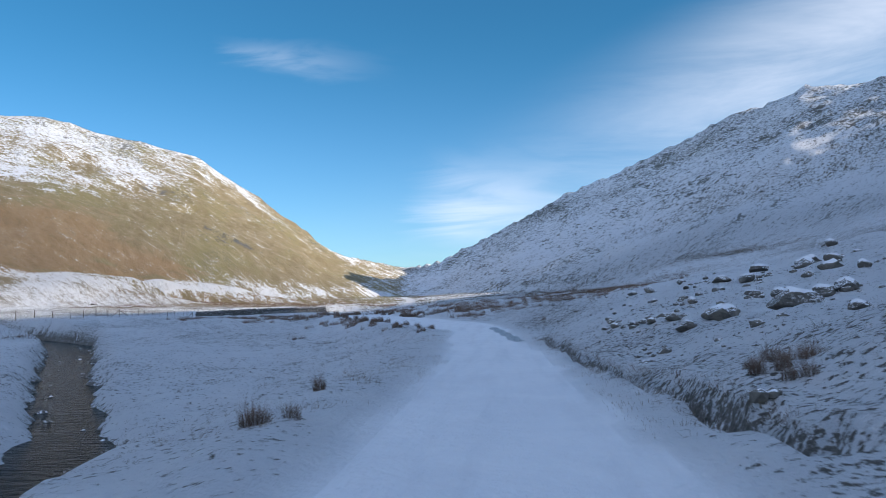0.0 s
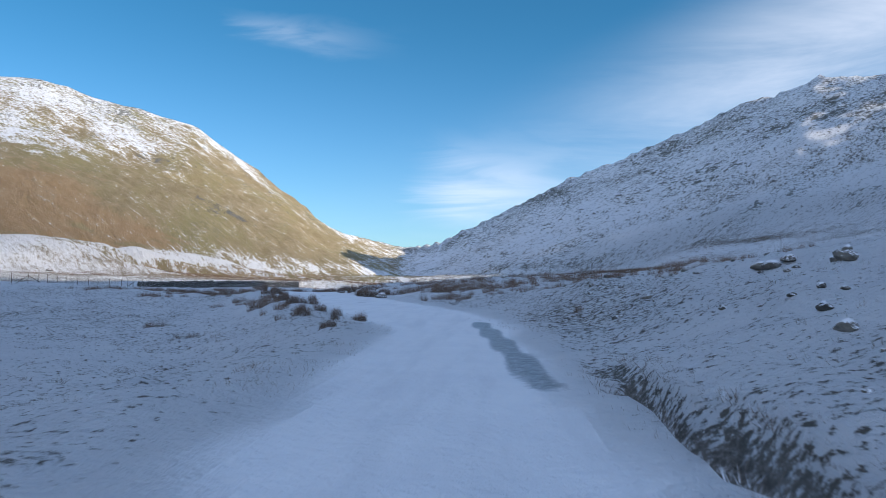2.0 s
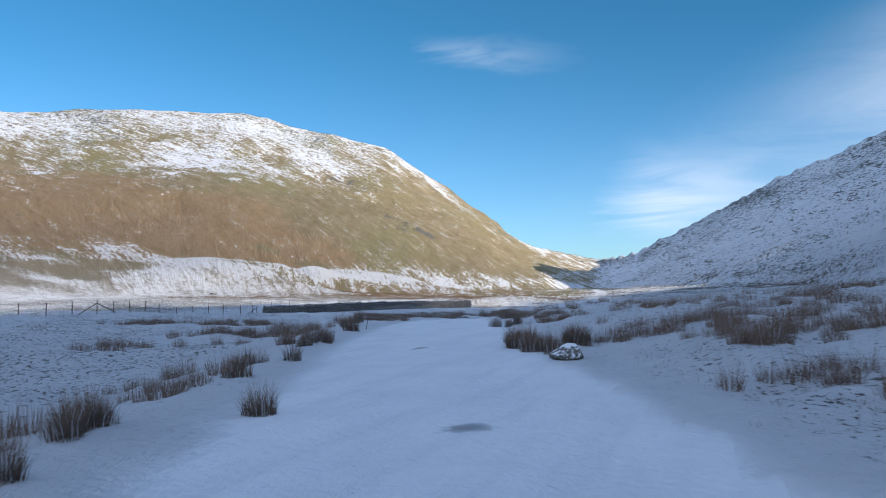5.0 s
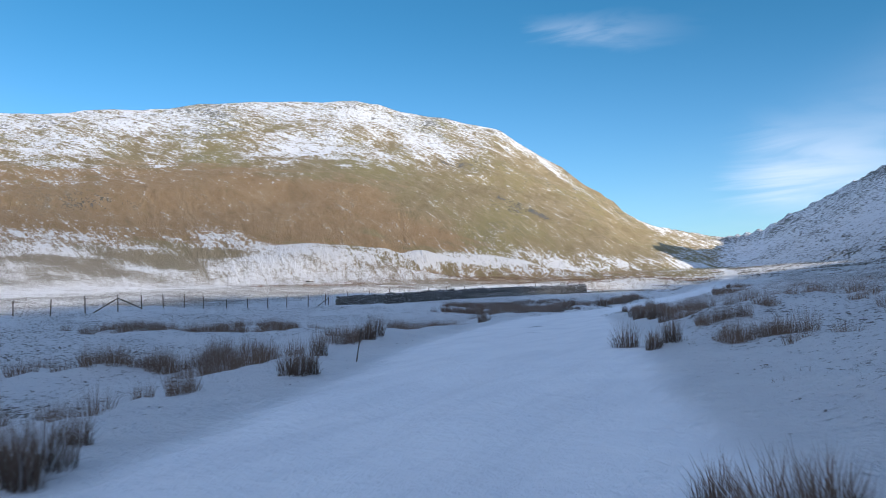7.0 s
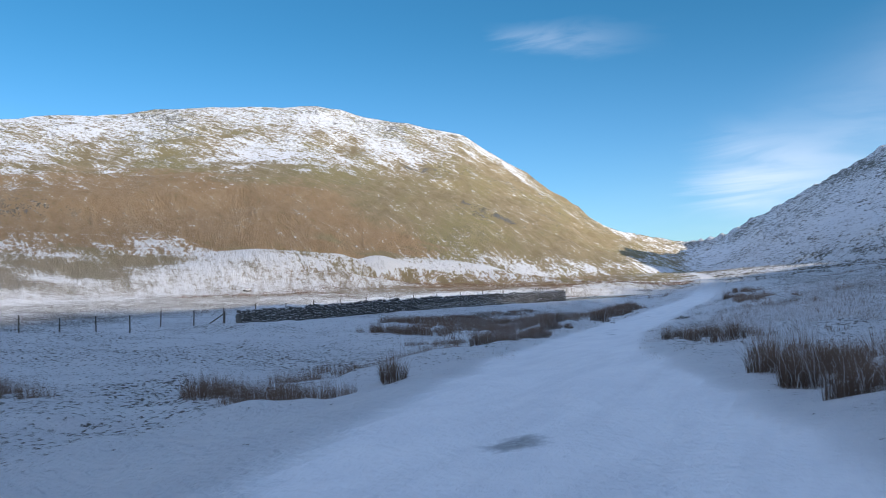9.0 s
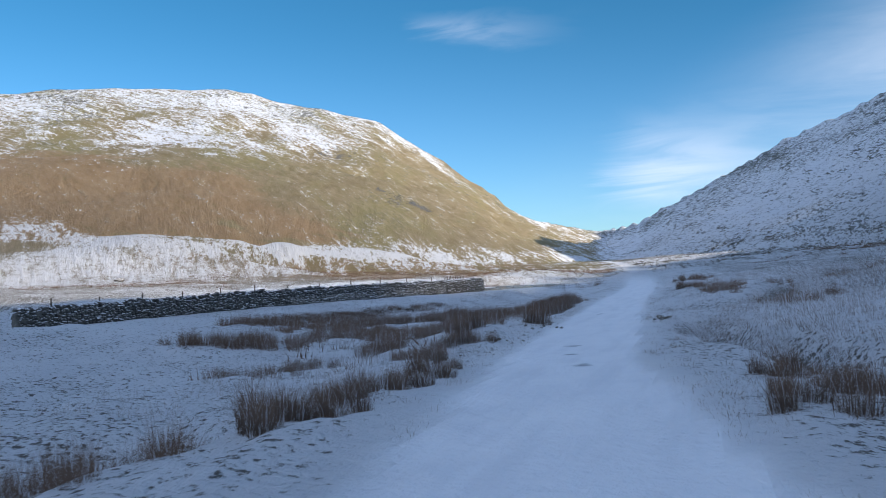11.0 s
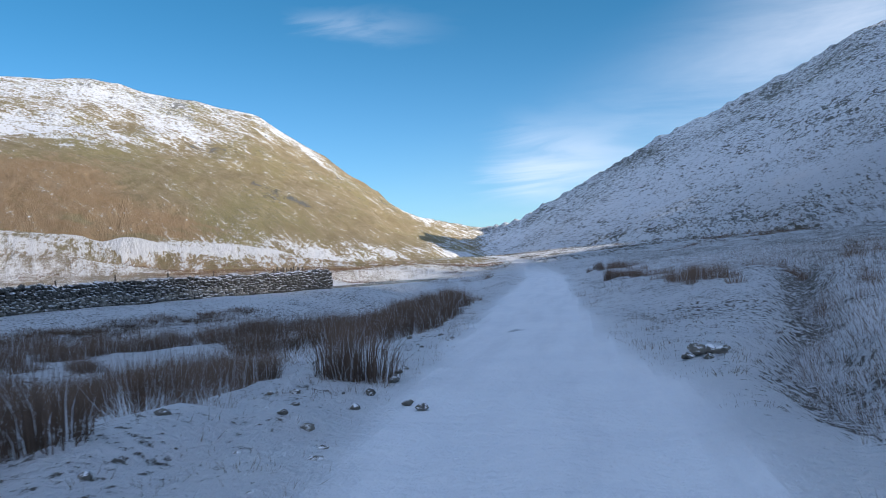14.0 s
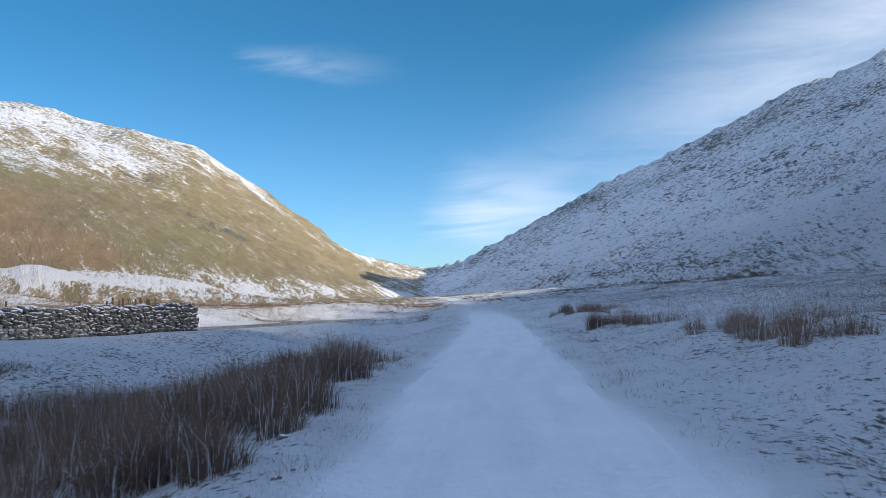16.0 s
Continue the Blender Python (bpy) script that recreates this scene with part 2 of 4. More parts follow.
def water_material():
    m, n, shader = material("peaty_stream_water")
    p = place_of(n)
    n.link(n.mix(n.ramp(n.noise(p, 0.5, 5), 0.35, 0.65), (0.008, 0.007, 0.005, 1), (0.024, 0.018, 0.011, 1)), shader.inputs["Base Color"])
    shader.inputs["Roughness"].default_value = 0.12
    shader.inputs["Specular IOR Level"].default_value = 0.14
    shader.inputs["IOR"].default_value = 1.12
    bump(n, shader, n.math("ADD", n.noise(n.scaled(p, (2, 5, 1), 0.5), 1.0, 4), n.math("MULTIPLY", n.noise(p, 9, 3), 0.3)), 0.8, 0.10)
    return m


WATER = water_material()
HEATHER = blade_material("frosted_heather", (0.13, 0.115, 0.10, 1), (0.38, 0.35, 0.33, 1), 0.62, 0.35)
STRAW = blade_material("dry_straw", (0.12, 0.088, 0.058, 1), (0.27, 0.195, 0.130, 1), 0.20, 0.30)


# ---- helpers for things ----
def part(name, bm, mat, parent=None, label=""):
    """Link a bmesh as one mesh object, under a thing or a part if given."""
    mesh = bpy.data.meshes.new(name)
    bm.to_mesh(mesh)
    bm.free()
    mesh.materials.append(mat)
    ob = new(name, mesh)
    ob.parent = parent
    return tagged(ob, label)


def array_mesh(name, verts, faces, mat, smooth=False):
    """A mesh from numpy arrays; faces all have the same number of corners."""
    mesh = bpy.data.meshes.new(name)
    verts, faces = np.asarray(verts, np.float32), np.asarray(faces, np.int32)
    mesh.vertices.add(len(verts))
    mesh.vertices.foreach_set("co", verts.ravel())
    mesh.loops.add(faces.size)
    mesh.loops.foreach_set("vertex_index", faces.ravel())
    mesh.polygons.add(len(faces))
    mesh.polygons.foreach_set("loop_start", np.arange(len(faces), dtype=np.int32) * faces.shape[1])
    mesh.polygons.foreach_set("use_smooth", np.full(len(faces), smooth))
    mesh.update(calc_edges=True)
    mesh.materials.append(mat)
    return mesh


def grain(x, y, seed=0):
    """Smooth value noise in -1..1."""
    ix, iy = np.floor(x).astype(np.int64), np.floor(y).astype(np.int64)
    u, v = x - ix, y - iy
    u, v = u * u * u * (u * (u * 6 - 15) + 10), v * v * v * (v * (v * 6 - 15) + 10)

    def corner(i, j):
        k = (i * 374761393 + j * 668265263 + seed * 974634777) & 0xFFFFFFFF
        k = ((k ^ (k >> 13)) * 1274126177) & 0xFFFFFFFF
        return ((k ^ (k >> 16)) & 0xFFFF) / 32767.5 - 1

    a, b, c, d = corner(ix, iy), corner(ix + 1, iy), corner(ix, iy + 1), corner(ix + 1, iy + 1)
    return a + (b - a) * u + (c - a) * v + (a - b - c + d) * u * v


def layered(x, y, octaves, seed=0, gain=0.5):
    total, size = 0.0, 1.0
    for k in range(octaves):
        total = total + size * grain(x * 2**k + 17.3 * k, y * 2**k - 9.1 * k, seed + k)
        size *= gain
    return total


def step(v, lo, hi):
    t = np.clip((v - lo) / (hi - lo), 0, 1)
    return t * t * (3 - 2 * t)


# ---- the lie of the land ----
EYE_X, EYE_Y = -10.0, 70.0        # the middle of the track, from which the fells' outline is laid out
# bearing (clockwise from +y), skyline's angle above the horizon, distance to the crest
WEST = [(-180, 8, 1300), (-150, 7, 1400), (-110, 8, 1150), (-75, 9.5, 1050), (-60, 10.7, 1100), (-53, 11.26, 1130), (-48, 11.8, 1130), (-43, 12.1, 1170),
        (-39.4, 12.6, 1170), (-31.1, 12.95, 1230), (-27.3, 12.05, 1250), (-23.9, 11.4, 1300), (-21.2, 10.8, 1340), (-19, 9.4, 1400),
        (-16.5, 7.9, 1480), (-14.6, 6.55, 1560), (-12.9, 5.1, 1680), (-10.8, 3.82, 1980), (-9, 3.38, 2700), (-6.35, 2.84, 3600)]
EAST = [(-5.1, 2.99, 3000), (-3.4, 3.4, 2400), (-1.7, 4.4, 2050), (0.3, 5.3, 1850), (2.8, 6.7, 1650), (5.2, 7.8, 1580), (8.4, 9.15, 1500),
        (12.2, 10.6, 1400), (15.2, 12.0, 1300), (17, 12.9, 1250), (19, 13.15, 1200), (21.5, 14.2, 1150), (24.5, 14.1, 1080), (27, 14.3, 1040),
        (40, 15.5, 900), (60, 18, 720), (90, 20, 600), (120, 20, 560), (150, 14, 750), (180, 8, 1300)]
CREST = np.array(WEST + EAST)
# bearing, distance at which the fell's foot leaves the valley floor
FOOT = np.array([(-180, 400), (-120, 140), (-90, 100), (-70, 106), (-53, 125), (-34, 178), (-26, 228), (-19, 310), (-14, 420), (-10, 620), (-6.4, 1300),
                 (-3, 800), (0, 520), (5, 340), (10, 210), (20, 110), (45, 55), (90, 38), (150, 60), (180, 400)])
ROAD_Y = np.array([-42.5, -2.5, 17.5, 37.5, 47.5, 60, 70, 80, 90, 100, 113, 130, 148, 175, 255, 425, 700, 5000])
ROAD_X = np.array([3.0, 1.8, 1.7, 0.85, -1.6, -5.8, -9.1, -12, -14.5, -16.9, -18.9, -20.0, -20.8, -21.5, -27, -44, -80, -300])
LEVEL_Y = np.array([-60, -2.5, 17.5, 32.5, 47.5, 69, 85, 100, 115, 130, 160, 255, 425, 700, 5000])
LEVEL_Z = np.array([0.7, 0.7, 0.6, 0.72, 0.95, 1.22, 1.28, 1.12, 0.82, 0.72, 0.95, 2.4, 5.6, 11, 70])
STREAM = np.array([(-4.2, -14.5), (-4.4, 3.5), (-6.6, 13), (-9.1, 18), (-15.1, 28.7), (-23.2, 44.5), (-33.5, 64), (-48, 82), (-70, 92), (-110, 100)])  # centre line


def near_line(x, y, line):
    """Distance to a polyline."""
    best = np.full(np.shape(x), 1e9)
    for (ax, ay), (bx, by) in zip(line[:-1], line[1:]):
        t = np.clip(((x - ax) * (bx - ax) + (y - ay) * (by - ay)) / ((bx - ax) ** 2 + (by - ay) ** 2), 0, 1)
        best = np.minimum(best, np.hypot(x - ax - t * (bx - ax), y - ay - t * (by - ay)))
    return best


WALL_LINE = np.array([(-46.5, 127.5), (-32.7, 159.7)])
DITCH = np.array([(4.4, 4.5), (4.2, 9), (3.95, 16), (3.65, 24), (3.3, 30.5)])
GULLY = np.array([(-12.6, 108), (-15.1, 115.5), (-15.8, 118.5), (-16.4, 121.5), (-16.5, 125), (-15.8, 129), (-14.3, 134), (-13.3, 139), (-11.5, 147), (-6, 158)])


DRUMLINS = [(-115, 241, 30, 17, 4.4, 0.15), (-119, 306, 27, 16, 3.6, 0.2), (-115, 372, 40, 17, 3.1, 0.2), (-130, 268, 26, 15, 2.8, 0.2)]


def mounds(x, y):
    total = 0.0
    for cx, cy, long, wide, tall, turn in DRUMLINS:
        u = (x - cx) * math.sin(turn) + (y - cy) * math.cos(turn)
        v = (x - cx) * math.cos(turn) - (y - cy) * math.sin(turn)
        total = total + tall * np.exp(-((u / long) ** 2 + (v / wide) ** 2) ** 1.3)
    return total


GILL = np.array([(-106, 256), (-112, 266), (-126, 291), (-146, 322), (-170, 359)])
BECK = np.array([(-40.0, 176), (-38.6, 184), (-37.6, 193), (-37.6, 204), (-41, 215)])


def land(x, y, rough=True):
    """Height of the ground and what covers it."""
    x, y = np.asarray(x, float), np.asarray(y, float)
    level, dx = np.interp(y, LEVEL_Y, LEVEL_Z), x - np.interp(y, ROAD_Y, ROAD_X)
    half = np.interp(y, [-40, 35.5, 45.5, 85, 105, 160, 5000], [1.35, 1.35, 2.4, 2.4, 1.4, 1.4, 1.4])
    west, east = np.maximum(-dx - half, 0), np.maximum(dx - half, 0)
    edge = np.abs(dx) + 0.16 * layered(x / 1.1, y / 1.4, 2, 91)
    track = 1 - step(edge, half - 0.15, half + 0.4)
    drop = np.interp(y, [0, 35, 60, 80, 93, 105, 118, 130, 200, 400], [1.0, 1.0, 0.8, 0.38, 0.46, 0.5, 0.68, 0.68, 0.6, 0.4])
    z = level - drop * step(west, 0.4, 5.5)
    # the western flats climb gently towards the wall and the fell's foot
    z = z + np.interp(y, [80, 127, 160, 230, 400], [0, 0.95, 1.30, 1.0, 0.3]) * step(west, 7, 20) + 0.026 * np.clip(west - 16, 0, 90) * step(y, 60, 130)
    slope = np.interp(y, [-22, 7.5, 42.5, 64, 100, 150, 400], [0.20, 0.22, 0.22, 0.10, 0.085, 0.07, 0.05])
    reach = np.interp(y, [0, 50, 90], [70, 60, 26])
    z = z + slope * np.minimum(east, reach) * step(east, 0.0, 4.0) + 0.06 * np.clip(east - reach, 0, 140)
    # fells
    px, py = x - EYE_X, y - EYE_Y
    r, az = np.hypot(px, py) + 1e-6, np.degrees(np.arctan2(px, py))
    az_j = az + 0.25 * grain(r / 90, az / 3.0, 5) * step(r, 250, 600)
    angle, crest, foot = np.interp(az_j, CREST[:, 0], CREST[:, 1]), np.interp(az_j, CREST[:, 0], CREST[:, 2]), np.interp(az_j, FOOT[:, 0], FOOT[:, 1])
    top = 2.2 + crest * np.tan(np.radians(angle))
    s = (r - foot) / (crest - foot)
    up = np.clip(s, 0, 1)
    eastern = step(az, -7.5, -5.0)
    shape = (1 - eastern) * (0.55 * up + 0.45 * up**1.8) + eastern * (0.35 * up + 0.65 * up**1.9)
    shape = np.where(s > 1, 1 - 0.35 * np.clip(s - 1, 0, 2), shape)
    base = np.where(s > 0, np.interp(foot * np.cos(np.radians(az)) + EYE_Y, LEVEL_Y, LEVEL_Z), z)
    fell = z * (1 - step(s, 0, 0.5)) + (base + (top - base) * shape) * step(s, 0, 0.5)
    z = np.where(s > 0, np.maximum(fell, z * (1 - step(s, 0, 0.4)) + step(s, 0, 0.4) * fell), z)
    z = z + np.where((s > 0) & (s < 0.5), (top - base) * shape * (1 - step(s, 0, 0.5)), 0)
    if rough:
        crag = np.abs(layered(x / 75, y / 75, 5, 11, 0.55))
        hills = step(s, 0.02, 0.25)
        z = z + hills * (1 - 0.75 * step(s, 0.75, 1.0)) * (layered(x / 160, y / 160, 4, 3) * 5.0 - crag * 5.5 * step(up, 0.15, 0.6))
        z = z + step(s, 0.6, 1.0) * layered(x / 34, y / 34, 3, 21, 0.6) * (2.0 + 2.2 * eastern)
        # drumlins at the western fell's foot
        z = z + mounds(x, y)
        wild = (1 - track) * step(r, 600, 200)
        z = z + wild * step(np.minimum(west + east, 6), 0.0, 2.5) * (0.24 * layered(x / 9, y / 9, 3, 31) + 0.12 * layered(x / 1.7, y / 1.7, 3, 41)) + wild * 0.12 * np.abs(layered(x / 0.9, y / 0.9, 2, 47)) * step(west + east, 0.0, 0.8)
        z = z + 0.016 * track * layered(x / 1.2, y / 3.0, 3, 51)
        z = z - 0.035 * track * np.exp(-((np.abs(dx) - 0.75) / 0.22) ** 2)
    # the terrace on which the dry stone wall stands
    d4 = near_line(x, y, WALL_LINE)
    terrace = np.interp(y, [118, 127, 136, 143, 150, 160, 170], [0.85, 0.90, 1.14, 1.32, 1.42, 1.44, 1.4])
    on = 1 - step(d4, 1.5, 7.5)
    z = z * (1 - on) + (terrace + 0.04 * layered(x / 1.4, y / 1.4, 2, 69)) * on
    # water courses
    d = near_line(x, y, STREAM)
    wide = np.interp(y, [0, 20, 31, 65], [0.9, 0.85, 1.05, 2.0]) + 0.2 * grain(x / 2.2, y / 2.2, 61)
    bank = 1 - step(d + 0.25 * layered(x / 1.3, y / 1.3, 2, 67), wide - 0.45, wide + 0.75)
    z = z * (1 - bank) + np.minimum(z, -1.15) * bank
    d3 = near_line(x, y, BECK)
    pool = 1 - step(d3, 5.0, 10.0)                         # level flood bank of the beck
    z = z * (1 - pool) + 1.24 * pool - 0.40 * (1 - step(d3, 3.4, 4.3))
    z = z - 1.5 * np.exp(-(near_line(x, y, GILL) / 3.0) ** 2)
    d1 = near_line(x, y, DITCH) + 0.10 * grain(x / 0.8, y / 0.8, 63)
    z = z - np.interp(y, [7.5, 27, 31], [0.62, 0.50, 0.1]) * (1 - step(d1, 0.02, 0.34))
    d2 = near_line(x, y, GULLY) + 0.25 * grain(x / 1.1, y / 1.1, 65)
    z = z - 0.65 * (1 - step(d2, 0.15, 1.1))
    return z, dict(s=s, up=up, az=az, r=r, dx=dx, track=track, west=west, east=east, eastern=eastern, stream=np.maximum(bank, 1 - step(d3, 3.6, 4.2)), ditch=np.maximum((1 - step(d1 + 0.1, 0.16, 0.36)) * step(-y, -32, -29), 0.35 * (1 - step(d2 - 0.1, 0.25, 0.75))))


def height(x, y):
    return float(land(np.array([x]), np.array([y]))[0][0])


def spread(lo, hi, cell, reach, grow):
    """Grid lines: even between lo and hi, ever wider outside."""
    inner, outer, d = np.arange(lo, hi + cell / 2, cell), [], cell
    while d < reach:
        outer.append(d)
        d += cell + grow * d
    outer = np.array(outer)
    return inner, outer


HEATHER_BANDS = (np.array([(6, 340), (22, 345), (39, 279)]), np.array([(30, 184), (46, 193)]), np.array([(50, 226), (64, 221), (74, 207)]))


def build_ground():
    outer = spread(-62, 26, 0.45, 4600, 0.024)[1]
    inner = np.concatenate([np.arange(-62, -30, 0.45), np.arange(-30, 9, 0.27), np.arange(9, 26.01, 0.45)])
    xs = np.concatenate([-62 - outer[::-1], inner, inner[-1] + outer])
    inner, outer = spread(-6, 190, 0.45, 4600, 0.023)
    back = spread(0, 1, 0.45, 2600, 0.05)[1]
    ys = np.concatenate([-6 - back[::-1], inner, inner[-1] + outer])
    gx, gy = np.meshgrid(xs, ys)
    gz, q = land(gx.ravel(), gy.ravel())
    gz = gz.astype(np.float32)
    nx, ny = len(xs), len(ys)
    i = (np.arange(ny - 1)[:, None] * nx + np.arange(nx - 1)).ravel()
    mesh = array_mesh("ground", np.stack([gx.ravel(), gy.ravel(), gz], 1), np.stack([i, i + 1, i + nx + 1, i + nx], 1), GROUND, True)
    x, y, up, az, r = gx.ravel(), gy.ravel(), q["up"], q["az"], q["r"]
    wob = layered(x / 220, y / 220, 4, 71)
    patch = layered(az / 5.0, np.log(r) * 9, 4, 79)
    gill = np.abs(layered(az / 3.2 + 0.4 * np.log(r), np.log(r) * 1.6, 4, 83))     # gullies that run down the slope
    fine = layered(x / 40, y / 40, 4, 73)
    hill = step(q["s"], 0.0, 0.02)
    # western fell: snow at the foot and on top, bracken between
    mound = np.clip(mounds(x, y) / 3.0, 0, 1)
    low = 1 - step(up + 0.02 * fine, 0.01, np.interp(az, [-53, -40, -35, -27, -22, -14, -10], [0.24, 0.20, 0.05, 0.06, 0.12, 0.20, 0.35]))
    foot_snow = low * (0.44 + 0.40 * patch + 0.16 * fine + 0.34 * mound)
    foot_snow = foot_snow + 0.16 * low * step(az, -30, -22)
    foot_snow = foot_snow - 0.40 * (1 - step(up, 0.012, 0.04)) * step(-az, 36, 42)
    foot_snow = np.maximum(foot_snow, (0.56 + 0.16 * patch) * step(mound, 0.15, 0.5))
    snow_line = np.interp(az, [-53, -42, -31, -22, -14, -10], [0.50, 0.52, 0.56, 0.80, 1.02, 0.90])
    rust_line = np.interp(az, [-53, -42, -32, -24, -16], [0.52, 0.48, 0.31, 0.18, -0.1])
    top_snow = 0.04 + 0.06 * patch + 0.54 * step(up + 0.12 * wob + 0.10 * patch - 0.15 * (gill - 0.3), snow_line - 0.28, snow_line + 0.30) + 0.26 * step(0.07 - gill, 0, 0.07) * step(up, 0.1, 0.5)
    west_snow = np.maximum(np.maximum(foot_snow, top_snow), (0.34 + 0.14 * fine) * step(az, -11.5, -9.0))
    east_snow = 0.70 + 0.08 * wob - 0.14 * step(up + 0.10 * wob, 0.60, 0.95) - 0.26 * np.exp(-((up - 0.05 - 0.02 * fine - 0.0012 * np.clip(az, 0, 30)) / 0.028) ** 2) * step(az, -3, 3) * (0.65 + 0.5 * patch)
    hill_snow = west_snow * (1 - q["eastern"]) + east_snow * q["eastern"]
    flats = 0.62 + 0.16 * layered(x / 30, y / 30, 3, 75) - 0.14 * step(r, 150, 400) - 0.12 * step(-x, 50, 62)
    verge = 0.725 + 0.05 * (1 - step(y, 45, 60)) * step(q["east"], 1.5, 4) + 0.10 * layered(x / 5, y / 5, 3, 77) - 0.22 * step(q["east"], 4, 12) * step(y, 95, 125) + 0.02 * step(q["west"], 0, 0.5) * step(y, 98, 108) + 0.06 * step(q["west"], 0, 0.5) * (1 - step(y, 30, 45))
    verge = verge - 0.07 * (1 - step(y, 40, 46)) * (1 - step(q["east"], 3.0, 5.5)) * step(q["east"], 0.6, 1.2) + 0.06 * (1 - step(y, 40, 50)) * step(q["east"], 4.0, 7.0)
    open_y = step(y, 46, 54) * (1 - step(y, 92, 104))
    beside = q["west"] + q["east"]
    side = step(beside, 0.0, 1.0) * (1 - open_y) + np.maximum(step(q["west"], 1.8, 4.5), step(q["east"], 0.5, 2.2)) * open_y
    near = (1.0 - side) * 1.0 + side * (verge * step(r, 260, 120) + flats * (1 - step(r, 260, 120)))
    near = near - 0.24 * step(-x, 50, 62) * step(y, 40, 90) * (1 - step(r, 190, 300)) * (1 - step(-x, 86, 98))
    snow = near * (1 - hill) + hill_snow * hill
    snow = np.maximum(snow, (0.56 + 0.12 * patch + 0.10 * fine) * step(mounds(x, y) + 0.5 * patch, 0.25, 1.2))
    snow = np.maximum(snow, q["track"] * 1.1)
    snow = snow - 0.75 * q["ditch"] - 0.9 * step(q["stream"], 0.45, 0.8)
    snow = snow - 0.28 * np.exp(-(near_line(x + 1.2 * fine, y, GILL) / 1.6) ** 2)
    for line in HEATHER_BANDS:                            # heather shows through on the shoulder of the eastern slope
        snow = snow - 0.10 * np.exp(-(near_line(x, y, line) / 7.0) ** 2)
    plain_ = (1 - hill) * step(r, 105, 150) * step(-az, 4, 14)      # thin snow over rusty grass on the sunlit flats
    snow = snow - 0.13 * plain_
    bracken = 0.55 * plain_ + hill * (1 - q["eastern"]) * step(up + 0.04 * patch, 0.04, 0.09) * (1 - step(up + 0.07 * patch + 0.05 * wob, rust_line - 0.10, rust_line + 0.16)) * 0.70
    rock = hill * (0.14 + 0.28 * step(up, 0.5, 0.9)) + hill * q["eastern"] * (0.24 + 0.50 * step(up + 0.15 * wob, 0.45, 0.9))
    for ca, cu, wa, wu in ((-20.3, 0.34, 1.6, 0.05), (-18.3, 0.33, 1.2, 0.04), (-14.2, 0.48, 1.0, 0.05), (-24.0, 0.62, 1.6, 0.05), (-48, 0.26, 2.0, 0.03)):   # broken crags
        rock = rock + 0.36 * np.exp(-((az - ca) / wa) ** 2 - ((up - cu) / wu) ** 2)
    far = step(r, 90, 260)
    # wet bare strips worn through the snow of the track
    wet = np.exp(-((x - np.interp(y, [27, 31.9, 41], [2.48, 2.16, 1.38])) / 0.27) ** 4) * step(y, 26.8, 27.7) * (1 - step(y, 40.5, 41.7))
    for wx, wy, wr in ((-14.6, 88.6, 0.34), (-13.4, 84.8, 0.2), (-19.3, 116.3, 0.25), (-18.9, 113.8, 0.2), (-20.5, 133.2, 0.25), (-8.4, 66.7, 0.28), (-4.3, 56.1, 0.3), (-18.4, 111.6, 0.25)):
        wet = np.maximum(wet, np.exp(-(((x - wx) / wr) ** 2 + ((y - wy) / (wr * 1.6)) ** 2)))
    # a map on which the fells' texture keeps its size at every distance
    lay = np.stack([np.radians(az) * 1000, gz + np.log(r) * 40, 0 * r], 1).astype(np.float32)
    mesh.attributes.new("fell_map", "FLOAT_VECTOR", "POINT").data.foreach_set("vector", lay.ravel())
    for key, values in (("snow", snow), ("bracken", bracken), ("road", q["track"]), ("far", far), ("rock", rock), ("wet", wet), ("east", q["eastern"])):
        mesh.attributes.new(key, "FLOAT", "POINT").data.foreach_set("value", values.astype(np.float32))
    tagged(new("ground", mesh), "snow-dusted valley floor rising into grassy and rocky fells", "ground", kind="structure")


build_ground()


def ribbon(name, line, widths, z, label):
    """A flat strip of water along a centre line."""
    line = np.array(line, float)
    side = np.gradient(line, axis=0)
    side = np.stack([side[:, 1], -side[:, 0]], 1) / np.hypot(side[:, 0], side[:, 1])[:, None]
    a, b = line + side * np.array(widths)[:, None], line - side * np.array(widths)[:, None]
    verts = [(*p, z) for p in a] + [(*p, z) for p in b]
    k = len(line)
    mesh = array_mesh(name, verts, [(i, i + 1, k + i + 1, k + i) for i in range(k - 1)], WATER)
    return tagged(new(name, mesh), label, "stream", kind="structure")


ribbon("water", STREAM, [3.2] * len(STREAM), -0.78, "dark peaty stream water between snowy banks")
ribbon("water", BECK, [4.3] * len(BECK), 1.21, "dark beck water beyond the wall end")


